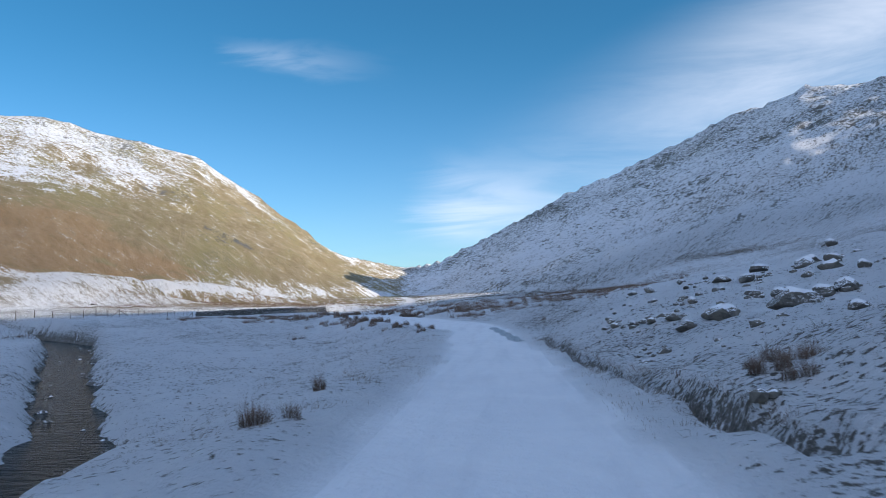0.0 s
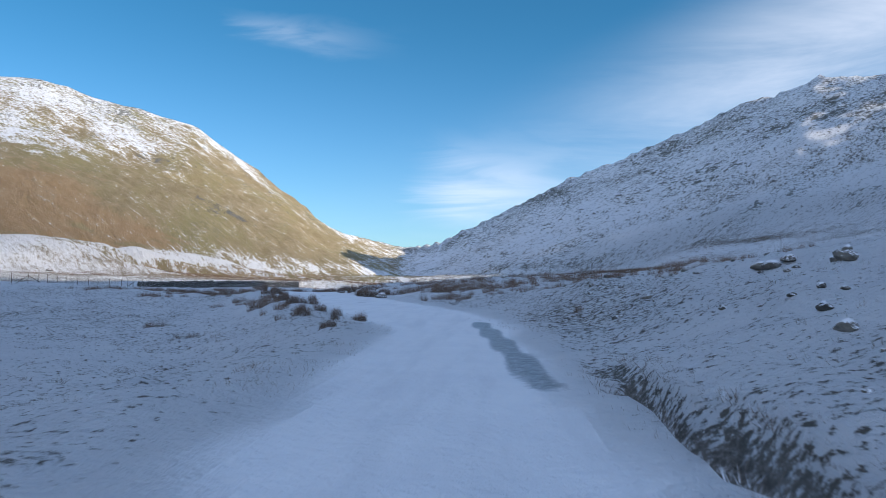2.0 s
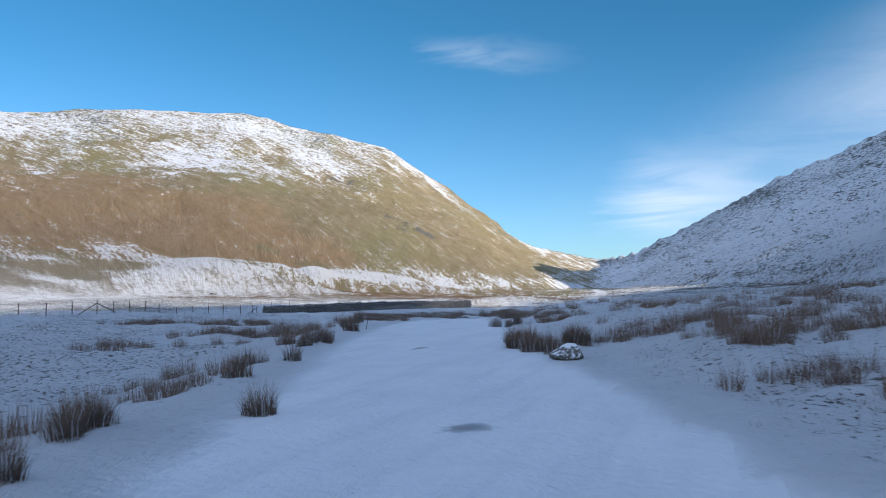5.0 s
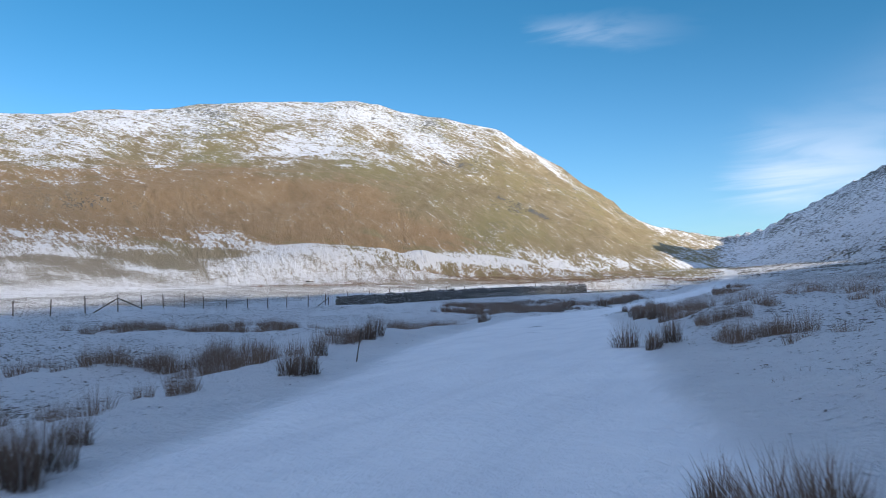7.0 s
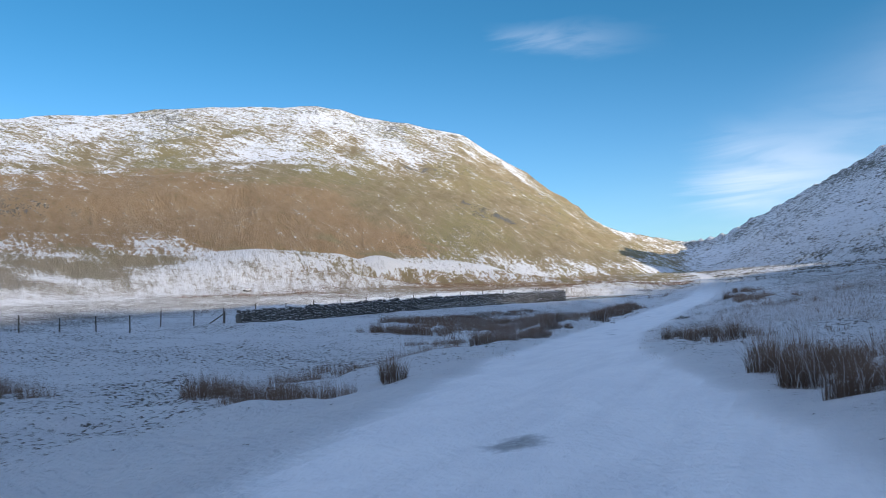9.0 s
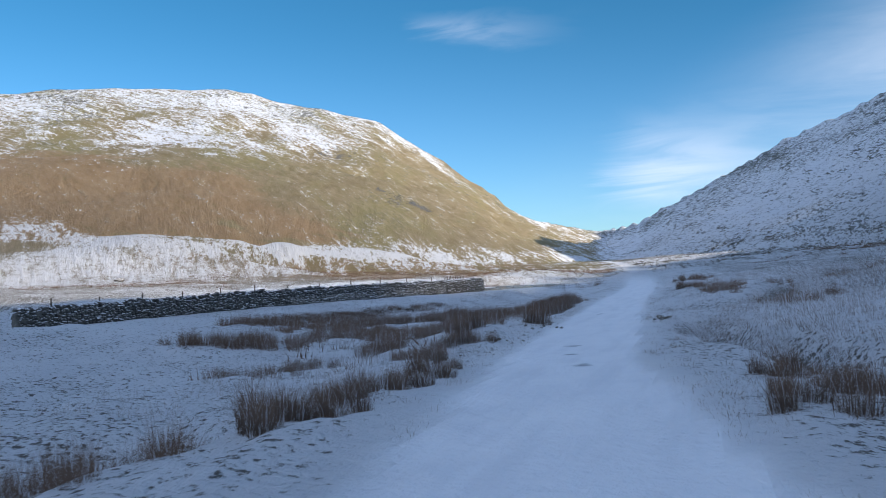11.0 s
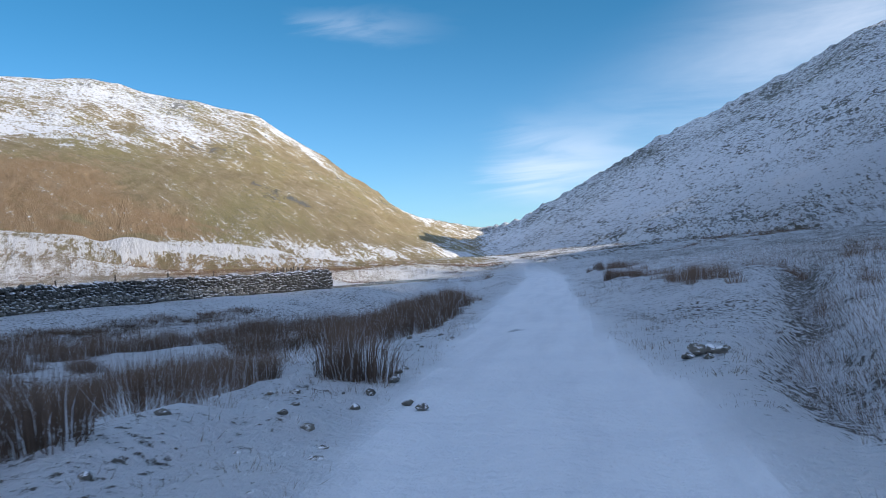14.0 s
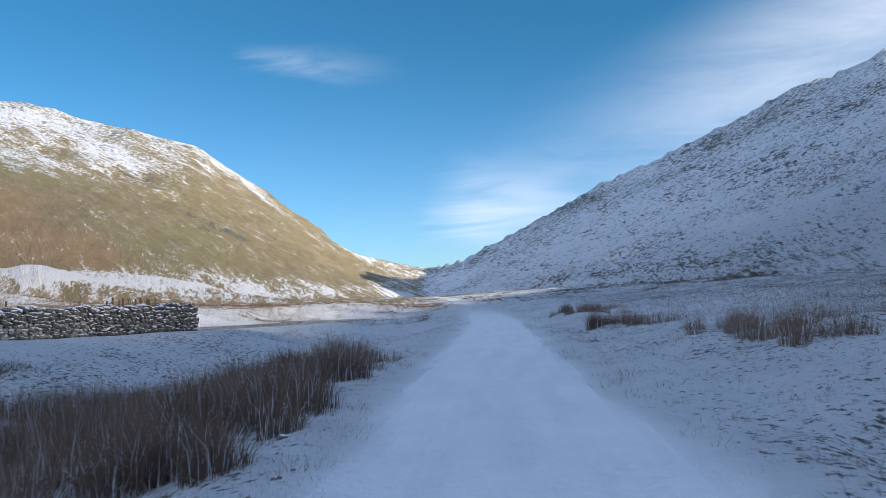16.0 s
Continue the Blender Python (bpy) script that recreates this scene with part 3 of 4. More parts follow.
# ---- boulders on the eastern bank ----
def boulder_mesh(seed, flat=0.7):
    """An angular fell boulder about one metre across, and the snow that lies on its top."""
    rnd = random.Random(seed)
    bm = bmesh.new()
    bmesh.ops.create_icosphere(bm, subdivisions=3, radius=0.5)
    cuts = [Vector((rnd.uniform(-1, 1), rnd.uniform(-1, 1), rnd.uniform(-0.4, 1))).normalized() for _ in range(13)]
    depth = [rnd.uniform(0.22, 0.40) for _ in cuts]
    for v in bm.verts:
        p = v.co.copy()
        for n_, d in zip(cuts, depth):
            over = p.dot(n_) - d
            if over > 0:
                p -= n_ * over
        p += p.normalized() * 0.03 * noise.noise(p * 5 + Vector((seed, 0, 0)))
        v.co = Vector((p.x * 1.15, p.y * 0.9, p.z * flat))
    cap = bm.copy()
    keep = [f for f in cap.faces if f.normal.z > 0.66 + 0.3 * noise.noise(f.calc_center_median() * 4 + Vector((0, seed, 0)))]
    bmesh.ops.delete(cap, geom=[f for f in cap.faces if f not in set(keep)], context="FACES")
    for v in cap.verts:
        edge = any(e.is_boundary for e in v.link_edges)
        v.co += v.normal * (0.004 if edge else 0.028 + 0.02 * noise.noise(v.co * 6))
    for f in cap.faces:
        f.smooth = True
    made = []
    for name, b, mat in (("boulder_rock", bm, STONE), ("snow_cap", cap, SNOW)):
        mesh = bpy.data.meshes.new(name)
        b.to_mesh(mesh)
        b.free()
        mesh.materials.append(mat)
        made.append(mesh)
    return made


BOULDERS = [boulder_mesh(k, 0.42 + 0.08 * (k % 4)) for k in range(7)]


def boulder(x, y, size, k, label, group="boulders on the bank", sink=0.12, capped=True):
    rock, cap = BOULDERS[k % len(BOULDERS)]
    base = tagged(new("boulder", None), label, "boulder", group)
    base.matrix_basis = pose(x, y, height(x, y) + size * (0.28 - sink), 0, 0, (k * 67) % 360) @ Matrix.Diagonal((size * 1.1, size * 1.1, size * 1.1, 1))
    body = new("rock", rock)
    body.parent = base
    if capped:
        top = tagged(new("snow_cap", cap), "white settled snow")
        top.parent = base
    return base


BANK_STONES = [(8.6, 17.4, 1.35), (10.7, 28.2, 0.76), (10.4, 20.4, 0.66), (11.1, 20.5, 0.76), (8.4, 13.4, 0.55), (16.4, 37.9, 1.17), (6.6, 19.3, 0.68), (7.5, 19.9, 1.05),
               (7.4, 18.7, 0.8), (6.1, 21.8, 0.34), (5.8, 23.1, 0.34), (5.4, 23.9, 0.4), (7.9, 24.6, 0.5), (6.7, 22.7, 0.5), (10.0, 28.9, 0.7), (8.4, 34.6, 0.55),
               (5.1, 24.4, 0.24), (5.6, 27.5, 0.3), (8.3, 39.4, 0.5), (7.3, 28.8, 0.2), (6.7, 31.1, 0.2)]
HIGH_STONES = [(13.7, 30.7, 1.0), (9.6, 21.4, 0.7), (12.7, 25.7, 0.8), (6.7, 21.6, 0.5), (6.0, 22.6, 0.35), (8.1, 37.7, 0.45), (7.0, 35.3, 0.3), (5.5, 32.0, 0.14),
               (14.3, 29.5, 0.8), (18.8, 41.5, 0.9), (21.8, 49.5, 1.2), (16.8, 33.5, 0.6), (24.8, 44.5, 1.0), (13.0, 34.5, 0.75), (15.3, 26.5, 0.9), (19.8, 35.5, 0.7),
               (12.8, 23.5, 0.6), (12.0, 31.5, 0.4), (9.4, 23.5, 0.4), (9.0, 30.5, 0.3), (27.8, 57.5, 1.1), (11.3, 41.5, 0.35)]
for k, (bx, by, bs) in enumerate(BANK_STONES):
    boulder(bx, by, bs, k, "large grey angular boulder half buried, snow on top" if bs > 0.6 else "grey fell boulder with a thin cap of snow")
for k, (bx, by, bs) in enumerate(HIGH_STONES):
    boulder(bx, by, bs, k + 3, "dark grey boulder high on the snowy bank")
rnd_ = random.Random(88)
for k in range(34):
    boulder(6.0 + 10 * rnd_.random() ** 1.2, rnd_.uniform(18.5, 40.5), 0.16 + 0.36 * rnd_.random() ** 2, k, "small dark broken stone in thin snow", capped=k % 2 == 0)
boulder(-103, 206, 1.9, 4, "large grey boulder at the foot of a snowy mound", "", capped=False)
for k, (bx, by, bs) in enumerate([(-21.35, 125.3, 0.17), (-21.4, 124.4, 0.14), (-21.3, 123.4, 0.12), (-21.5, 126.2, 0.13), (-21.6, 122.3, 0.1), (-21.7, 125.8, 0.12), (-20.66, 123.4, 0.16), (-20.84, 123.65, 0.12)]):
    boulder(bx, by, bs, k + 1, "small dark stone beside the snowy track", "stones along the track", 0.05, False)
boulder(-4.6, 64.1, 0.8, 7, "grey boulder in the bank beside rushes, snow on top", "boulders on the bank", 0.1)
for k, (bx, by, bs) in enumerate([(-17.75, 126.6, 0.27), (-17.55, 126.8, 0.22), (-17.9, 126.35, 0.18), (-17.5, 126.4, 0.2), (-17.65, 126.25, 0.15), (-17.4, 126.65, 0.17)]):
    boulder(bx, by, bs, k + 2, "brown stone of a tumbled culvert head by the gully", "tumbled culvert stones", 0.02, k == 1)


def stream_stones():
    rnd = random.Random(41)
    for k in range(26):
        y = rnd.uniform(14, 62)
        cx = float(np.interp(y, STREAM[:, 1], STREAM[:, 0]))
        wide = float(np.interp(y, [0, 20, 31, 65], [0.9, 0.85, 1.05, 2.0]))
        x = cx + rnd.choice((-1, 1)) * wide * rnd.uniform(0.3, 1.1)
        ob = boulder(x, y, rnd.uniform(0.15, 0.4), k, "dark wet stone standing in the stream", "stones in the stream", 0.12, k % 3 == 0)
        ob.location.z = -0.80


stream_stones()


# ---- rushes and grass ----
def blade_arrays(count, spread_r, tall, lean, thick, seed, bent=True):
    """Many tapered three-sided blades that rise from one root, as arrays."""
    rnd = np.random.RandomState(seed)
    a, r = rnd.uniform(0, 2 * np.pi, count), spread_r * np.sqrt(rnd.uniform(0, 1, count))
    root = np.stack([r * np.cos(a), r * np.sin(a), np.full(count, -0.05)], 1)
    out = a + rnd.normal(0, 0.7, count)
    h = tall * rnd.uniform(0.40, 1.0, count) ** 0.8 * (1 - 0.42 * (r / max(spread_r, 1e-6)) ** 2)      # the middle stands tallest
    tilt = lean * rnd.uniform(0.1, 1.0, count) * (0.5 + r / max(spread_r, 1e-6))
    way = np.stack([np.cos(out), np.sin(out), np.zeros(count)], 1)
    mid = root + np.stack([way[:, 0] * h * 0.55 * tilt * 0.6, way[:, 1] * h * 0.55 * tilt * 0.6, h * 0.55], 1)
    tip = root + np.stack([way[:, 0] * h * tilt * 1.5, way[:, 1] * h * tilt * 1.5, h * (1 - 0.25 * tilt)], 1)
    verts, faces = [], []
    for k in range(3):
        ang = out + k * 2.094
        side = np.stack([np.cos(ang), np.sin(ang), np.zeros(count)], 1) * thick
        verts.append(root + side)
    if bent:
        for k in range(3):
            ang = out + k * 2.094
            verts.append(mid + np.stack([np.cos(ang), np.sin(ang), np.zeros(count)], 1) * thick * 0.8)
    verts.append(tip)
    n_, order = len(verts), np.arange(count)[:, None]
    v = np.stack(verts, 1).reshape(-1, 3)
    if bent:
        tri = [(0, 1, 4), (0, 4, 3), (1, 2, 5), (1, 5, 4), (2, 0, 3), (2, 3, 5), (3, 4, 6), (4, 5, 6), (5, 3, 6)]
    else:
        tri = [(0, 1, 3), (1, 2, 3), (2, 0, 3)]
    f = (order[:, :, None] * n_ + np.array(tri)[None]).reshape(-1, 3)
    return v, f


TUFTS = [array_mesh("rush_tuft", *blade_arrays(185, 0.22 + 0.04 * (k % 3), 0.80 + 0.07 * (k % 4), 0.24, 0.0036, 100 + k), RUSH) for k in range(7)]
SKIRTS = [array_mesh("leaf_skirt", *blade_arrays(40, 0.20 + 0.02 * k, 0.34, 1.1, 0.006, 140 + k), STRAW) for k in range(3)]
# beds of rushes beside the track: foot of the bed as a line, half width, how many tufts
BEDS_A = [(((-2.1, 39.5), (-1.8, 40.4)), 0.35, 6), (((-4.1, 41.2), (-3.2, 42.5)), 0.6, 10), (((-2.2, 37.1), (-1.9, 37.0)), 0.25, 3), (((-11.2, 48.2), (-8.3, 45.5)), 0.4, 8),
          (((-8.3, 52.4), (-7.6, 53.0)), 0.6, 9), (((-6.5, 51.1), (-5.9, 51.4)), 0.5, 8), (((-11.4, 61.1), (-9.8, 59.6), (-10.5, 62.1)), 0.7, 24), (((-11.1, 64.8), (-12, 68.4)), 0.6, 12),
          (((-21.1, 70.2), (-19.6, 72)), 1.0, 14), (((-8.6, 54.8), (-7.4, 54.4)), 0.6, 12), (((-13.9, 62.5), (-12.4, 62.2)), 0.5, 7), (((-1.0, 9.9),), 0.15, 1), (((-5.8, 47.5), (-6.4, 49.8)), 0.5, 6), (((-7.0, 52.5), (-8.8, 52.3)), 0.5, 7), (((-6.7, 56.3),), 0.15, 2), (((-0.9, 6.5), (-0.4, 6.3)), 0.2, 3)]
BEDS_B = [(((-7.0, 68.6), (-5.8, 66.3), (-5.2, 65.3)), 0.45, 30), (((-5.3, 67.9), (-4.4, 67.6)), 0.5, 10), (((-3.9, 67.8), (-3.3, 67.5)), 0.5, 8), (((-2.6, 68.4), (-2, 68.1)), 0.5, 7),
          (((-1.2, 63.2), (-0.9, 62.7)), 0.6, 14), (((-0.5, 59.7), (-0.2, 58.9)), 0.8, 16), (((5.0, 49.0), (6.5, 46.5)), 0.8, 24), (((7.5, 45), (9.5, 47.5), (13, 50)), 1.2, 46), (((-1, 70), (3, 66), (7, 62), (12, 60), (18, 60)), 1.3, 64),
          (((4.1, 40.4),), 0.2, 2), (((-2.7, 66.6), (1, 62), (3.1, 58.1), (5, 54.2)), 0.9, 44), (((5.3, 8.8), (5.6, 7.4)), 0.4, 12)]
BEDS_C = [(((-34, 89), (-28.8, 89.3), (-27.2, 90.5), (-27.6, 93)), 1.0, 100), (((-21.5, 75.5), (-19.3, 76.7), (-17.8, 77), (-15.1, 75.9), (-14.7, 76.3)), 0.6, 50),
          (((-16.2, 78.8), (-15.8, 80.5)), 0.4, 12), (((-13.3, 73.8), (-13.1, 74.2)), 0.3, 4), (((-23.2, 94.6), (-21.5, 94), (-20.6, 93.2), (-19, 94.7)), 0.45, 30), (((-28.9, 91.2), (-26.5, 93)), 1.0, 24),
          (((-21.4, 88), (-21, 88.2)), 0.3, 4), (((-23.5, 98), (-22.4, 102), (-20.6, 104), (-20.8, 110.4)), 0.7, 60), (((-14, 72), (-16.5, 70)), 1.2, 8)]
BEDS_D = [(((-13, 97.7), (-9.4, 87.1)), 0.8, 30), (((-8.9, 84.3), (-8.3, 83.7)), 0.5, 9), (((-7.4, 79.8), (-7.1, 79)), 0.6, 15), (((-9.2, 79.8), (-8.8, 79.7)), 0.25, 3), (((-9.8, 80.3),), 0.1, 1),
          (((-16.0, 106.6), (-15.0, 105.3), (-14.5, 107.8)), 0.6, 16), (((-12.1, 96), (-11.4, 91.2), (-10.2, 91.6)), 0.8, 24), (((-13.6, 101), (-13.2, 104)), 0.8, 12), (((-15.2, 110.2),), 0.5, 6),
          (((0.3, 75.5), (2.5, 77.5)), 1.6, 10), (((-4, 80), (-4, 85)), 1.5, 7)]
BEDS_E = [(((-33, 120.1), (-31.7, 120.9), (-29.4, 121.6)), 0.7, 36), (((-35.8, 128.9), (-36, 134.9), (-33.7, 138.2), (-30.3, 141.1)), 1.0, 90), (((-26.4, 120.5), (-25.1, 119.7)), 0.5, 18),
          (((-23.9, 116.7), (-22.5, 115.4)), 0.4, 16), (((-22.1, 113.4), (-21.5, 112.9)), 0.25, 5), (((-22.9, 117.3), (-21.9, 117.6)), 0.45, 18), (((-27.5, 114), (-26.1, 114.8), (-26.9, 118.3)), 0.6, 36),
          (((-24.9, 124.4), (-23.9, 126.4)), 0.65, 70), (((-30.8, 122.5), (-29.5, 126), (-30.5, 130)), 1.0, 30)]
BEDS_F = [(((-26.9, 140.1), (-25.1, 137.8), (-23.8, 137.2)), 0.9, 36), (((-33.8, 131.3), (-32.9, 133.6), (-32.8, 139.9)), 0.8, 56), (((-27.1, 124.9), (-26.2, 125)), 0.5, 14), (((-21.9, 125.2),), 0.2, 3),
          (((-25.6, 124.4),), 0.4, 6), (((-24.9, 136.7), (-23.9, 135.4), (-23.6, 136), (-23.7, 139.6), (-25.2, 152)), 0.8, 120), (((-27.6, 130.1), (-25.4, 128.4), (-24.4, 127.4)), 0.8, 62),
          (((-24.7, 125.4), (-23.7, 123.7)), 0.45, 42), (((-28.7, 137.3), (-27.1, 138.8), (-25.6, 140.4)), 0.5, 95), (((-30.2, 139.3), (-28.2, 141.3), (-26.6, 143)), 0.8, 85), (((-27.2, 123.2), (-25.1, 122.0), (-23.2, 120.8)), 0.35, 26), (((-27.4, 141.3), (-25.8, 141.8), (-25.2, 142), (-26.5, 150)), 0.9, 66)]
BEDS_G = [(((-14.7, 152.5), (-15.5, 143.6), (-15, 141.3)), 0.9, 26), (((-17.9, 170.8), (-15.2, 169.9)), 0.9, 20), (((-12.4, 137.2),), 0.2, 2), (((-11.1, 134.4),), 0.2, 3), (((-13.5, 136.2),), 0.15, 1),
          (((-12.5, 150), (-9, 147)), 1.2, 16), (((-17.5, 156), (-15.5, 158)), 0.9, 18), (((-14.6, 113.2), (-15, 114.8)), 0.35, 6), (((-13.6, 128.5), (-13.2, 124.5)), 0.8, 14)]


def rush_spots():
    """Where the tufts stand, bed by bed."""
    rnd, spots = random.Random(11), []
    for line, wide, count in BEDS_A + BEDS_B + BEDS_C + BEDS_D + BEDS_E + BEDS_F + BEDS_G:
        legs = [math.dist(a, b) for a, b in zip(line[:-1], line[1:])]
        for _ in range(count):
            k = rnd.choices(range(len(legs)), legs)[0] if legs else 0
            (ax, ay), (bx, by), t = line[k], line[min(k + 1, len(line) - 1)], rnd.random()
            x, y = ax + (bx - ax) * t + wide * rnd.gauss(0, 0.6), ay + (by - ay) * t + wide * rnd.gauss(0.5, 0.6)
            off = abs(x - float(np.interp(y, ROAD_Y, ROAD_X)))
            if off > 1.75:
                spots.append((off, x, y, rnd.uniform(0.66, 1.1) * float(np.interp(y, [42, 54, 64, 75, 100, 111, 118, 121], [0.46, 0.58, 0.70, 0.80, 0.80, 0.58, 0.62, 1.05]))))
    return sorted(spots)


def rush_tufts():
    rnd = random.Random(12)
    for _, x, y, s_ in RUSH_SPOTS[:300]:                 # those nearest the track stand singly
        ob = new("rush_tuft", None)
        stems = new("stem_clump", TUFTS[rnd.randrange(len(TUFTS))])
        leaves = tagged(new("leaf_skirt", SKIRTS[rnd.randrange(3)]), "pale frosted straw leaves")
        stems.parent = leaves.parent = ob
        ob.matrix_basis = pose(x, y, height(x, y) - 0.02, rnd.uniform(-6, 6), rnd.uniform(-6, 6), rnd.uniform(0, 360)) @ Matrix.Diagonal((s_ * 1.1, s_ * 1.1, s_, 1))
        tagged(ob, "brown winter rush tuft standing out of the snow", "rush tuft", "rush tufts beside the track")


RUSH_SPOTS = rush_spots()
rush_tufts()


def scatter(name, mat, label, template, xs, ys, sizes, seed):
    """One mesh of many copies of a tuft template, set down on the ground."""
    rnd = np.random.RandomState(seed)
    v, f = template
    z = land(xs, ys)[0]
    a = rnd.uniform(0, 2 * np.pi, len(xs))
    c, s_ = np.cos(a)[:, None], np.sin(a)[:, None]
    stretch = sizes[:, None] * rnd.uniform(0.8, 1.25, (len(xs), 1))
    x = (v[:, 0] * c - v[:, 1] * s_) * stretch + xs[:, None]
    y = (v[:, 0] * s_ + v[:, 1] * c) * stretch + ys[:, None]
    zz = v[:, 2] * sizes[:, None] + z[:, None] - 0.01
    verts = np.stack([x, y, zz], -1).reshape(-1, 3)
    faces = (np.arange(len(xs))[:, None, None] * len(v) + f[None]).reshape(-1, 3)
    return tagged(new(name, array_mesh(name, verts, faces, mat)), label, kind="stuff")


def scattered():
    rnd = np.random.RandomState(3)
    # rimed grass poking through the snow on both verges
    y = rnd.uniform(5, 185, 140000)
    side = np.where(rnd.uniform(0, 1, len(y)) < 0.55, -1, 1)
    off = 1.45 + 17 * rnd.uniform(0, 1, len(y)) ** 1.7
    x = np.interp(y, ROAD_Y, ROAD_X) + side * off
    thin = layered(x / 3.0, y / 3.0, 3, 201) + 0.35 * layered(x / 12, y / 12, 2, 205)
    wide_snow = (y > 44) & (y < 98) & (off < np.where(side > 0, 3.2, 5.0))
    keep = (thin > 0.0) & ~wide_snow & (near_line(x, y, STREAM) > 1.2)
    x, y = x[keep], y[keep]
    for name, mat, label, seed, lo, hi, size in (("rimed_grass", RIMED, "short frosted grass showing through thin snow", 7, 0, 12000, 0.17),
                                                 ("withered_grass", WITHERED, "short withered grass stems poking out of the snow", 8, 12000, 17000, 0.15)):
        scatter(name, mat, label, blade_arrays(11, 0.15, size, 0.5, 0.0045, seed, False), x[lo:hi], y[lo:hi], rnd.uniform(0.4, 1.2, len(x[lo:hi])), seed + 2)
    # rimed grass that hangs over the ditch
    y = rnd.uniform(6, 31, 420)
    x = np.interp(y, DITCH[:, 1], DITCH[:, 0]) + rnd.choice((-1, 1, 1, 1), len(y)) * rnd.uniform(0.28, 0.6, len(y))
    scatter("ditch_grass", HEATHER, "brown and frosted grass hanging over the ditch", blade_arrays(16, 0.13, 0.15, 0.6, 0.004, 47, False), x, y, rnd.uniform(0.5, 1.2, len(x)), 49)
    # ragged frosted growth along both edges of the track beyond the bend
    for name, mat, label, seed, count, tall in (("verge_grass", RIMED, "ragged frosted grass along the edge of the track", 97, 1500, 0.20), ("verge_grass", STRAW, "short brown grass along the edge of the track", 107, 1000, 0.24)):
        y = rnd.uniform(104, 150, count)
        x = np.interp(y, ROAD_Y, ROAD_X) + rnd.choice((-1, 1), count) * (1.6 + 4.4 * rnd.uniform(0, 1, count) ** 1.4)
        keep = layered(x / 1.6, y / 2.2, 2, seed) > -0.05
        scatter(name, mat, label, blade_arrays(20, 0.16, tall, 0.6, 0.0042, seed, False), x[keep], y[keep], rnd.uniform(0.4, 1.2, int(keep.sum())), seed + 1)
    # dark tussocks in the snow of the western verge near the start
    y = rnd.uniform(6, 46, 420)
    x = np.interp(y, ROAD_Y, ROAD_X) - 2.0 - 9 * rnd.uniform(0, 1, len(y))
    keep = (layered(x / 3.2, y / 3.2, 2, 311) > 0.05) & (near_line(x, y, STREAM) > 1.4)
    scatter("verge_grass", STRAW, "small brown tussocks in the snow of the verge", blade_arrays(26, 0.14, 0.24, 0.6, 0.004, 117, False), x[keep], y[keep], rnd.uniform(0.4, 1.2, int(keep.sum())), 119)
    # the rest of the rush patches, between the single tufts
    rest = np.array([spot[1:] for spot in RUSH_SPOTS[300:]])
    scatter("rush_thicket", RUSH, "thicket of brown rush stems between the tufts", blade_arrays(125, 0.28, 0.86, 0.26, 0.0046, 27, False), rest[:, 0], rest[:, 1], rest[:, 2], 29)
    # brown rush along the shoulder of the bank, east of the bend
    spots = []
    for line, count, wide_ in ((np.array([(-3.4, 71), (-1, 66.5), (1.8, 63), (3.8, 58), (6, 54), (8.3, 53), (10.8, 55.5)]), 170, 1.0),
                               (np.array([(-29, 126), (-26.5, 131), (-25.0, 137), (-24.6, 147)]), 260, 0.9),
                               (np.array([(-33, 129), (-29.5, 137), (-27, 150)]), 220, 1.0),
                               (np.array([(-7, 92), (-3, 80), (4, 72), (10, 66), (18, 66)]), 190, 1.9)):
        t = rnd.uniform(0, len(line) - 1, count)
        spots.append(np.stack([np.interp(t, range(len(line)), line[:, k]) + rnd.normal(0, wide_, count) for k in (0, 1)], 1))
    spots = np.concatenate(spots)
    spots = spots[layered(spots[:, 0] / 2.2, spots[:, 1] / 2.2, 2, 261) > 0.02]
    scatter("rush_thicket", RUSH, "thick brown rush along the verge and the bank", blade_arrays(110, 0.30, 0.66, 0.28, 0.005, 57, False), spots[:, 0], spots[:, 1], rnd.uniform(0.5, 1.0, len(spots)), 59)
    # tall rimed grass between the rushes
    y = rnd.uniform(108, 148, 420)
    x = np.interp(y, ROAD_Y, ROAD_X) - rnd.uniform(2.6, 9.0, len(y))
    scatter("rimed_sedge", RIMED, "tall grass white with rime between the rushes", blade_arrays(50, 0.30, 0.50, 0.6, 0.0042, 67, False), x, y, rnd.uniform(0.5, 1.1, len(x)), 69)
    # frosted heather and coarse grass on the bank above the gully
    y = rnd.uniform(100, 180, 24000)
    x = np.interp(y, ROAD_Y, ROAD_X) + 3.2 + 17 * rnd.uniform(0, 1, len(y))
    keep = (layered(x / 5, y / 6, 3, 221) + 0.5 * step(x - np.interp(y, ROAD_Y, ROAD_X), 4, 8) > 0.25) & (near_line(x, y, GULLY) > 0.9)
    keep = keep & ((y < 110) | (y > 152) | (x > np.interp(y, GULLY[:, 1], GULLY[:, 0])))
    x, y = x[keep][:6000], y[keep][:6000]
    scatter("frosted_heather", HEATHER, "frosted heather and coarse grass on the bank", blade_arrays(17, 0.34, 0.34, 0.5, 0.009, 37, False), x, y, rnd.uniform(0.5, 1.2, len(x)), 39)
    # thick frosted heather along the gully, and a low brown bank below the wall
    t = rnd.uniform(0, len(GULLY) - 3, 1700)
    x = np.interp(t, range(len(GULLY)), GULLY[:, 0]) - 0.15 + 5.2 * rnd.uniform(0, 1, len(t)) ** 1.3
    y = np.interp(t, range(len(GULLY)), GULLY[:, 1]) + rnd.normal(0, 0.3, len(t))
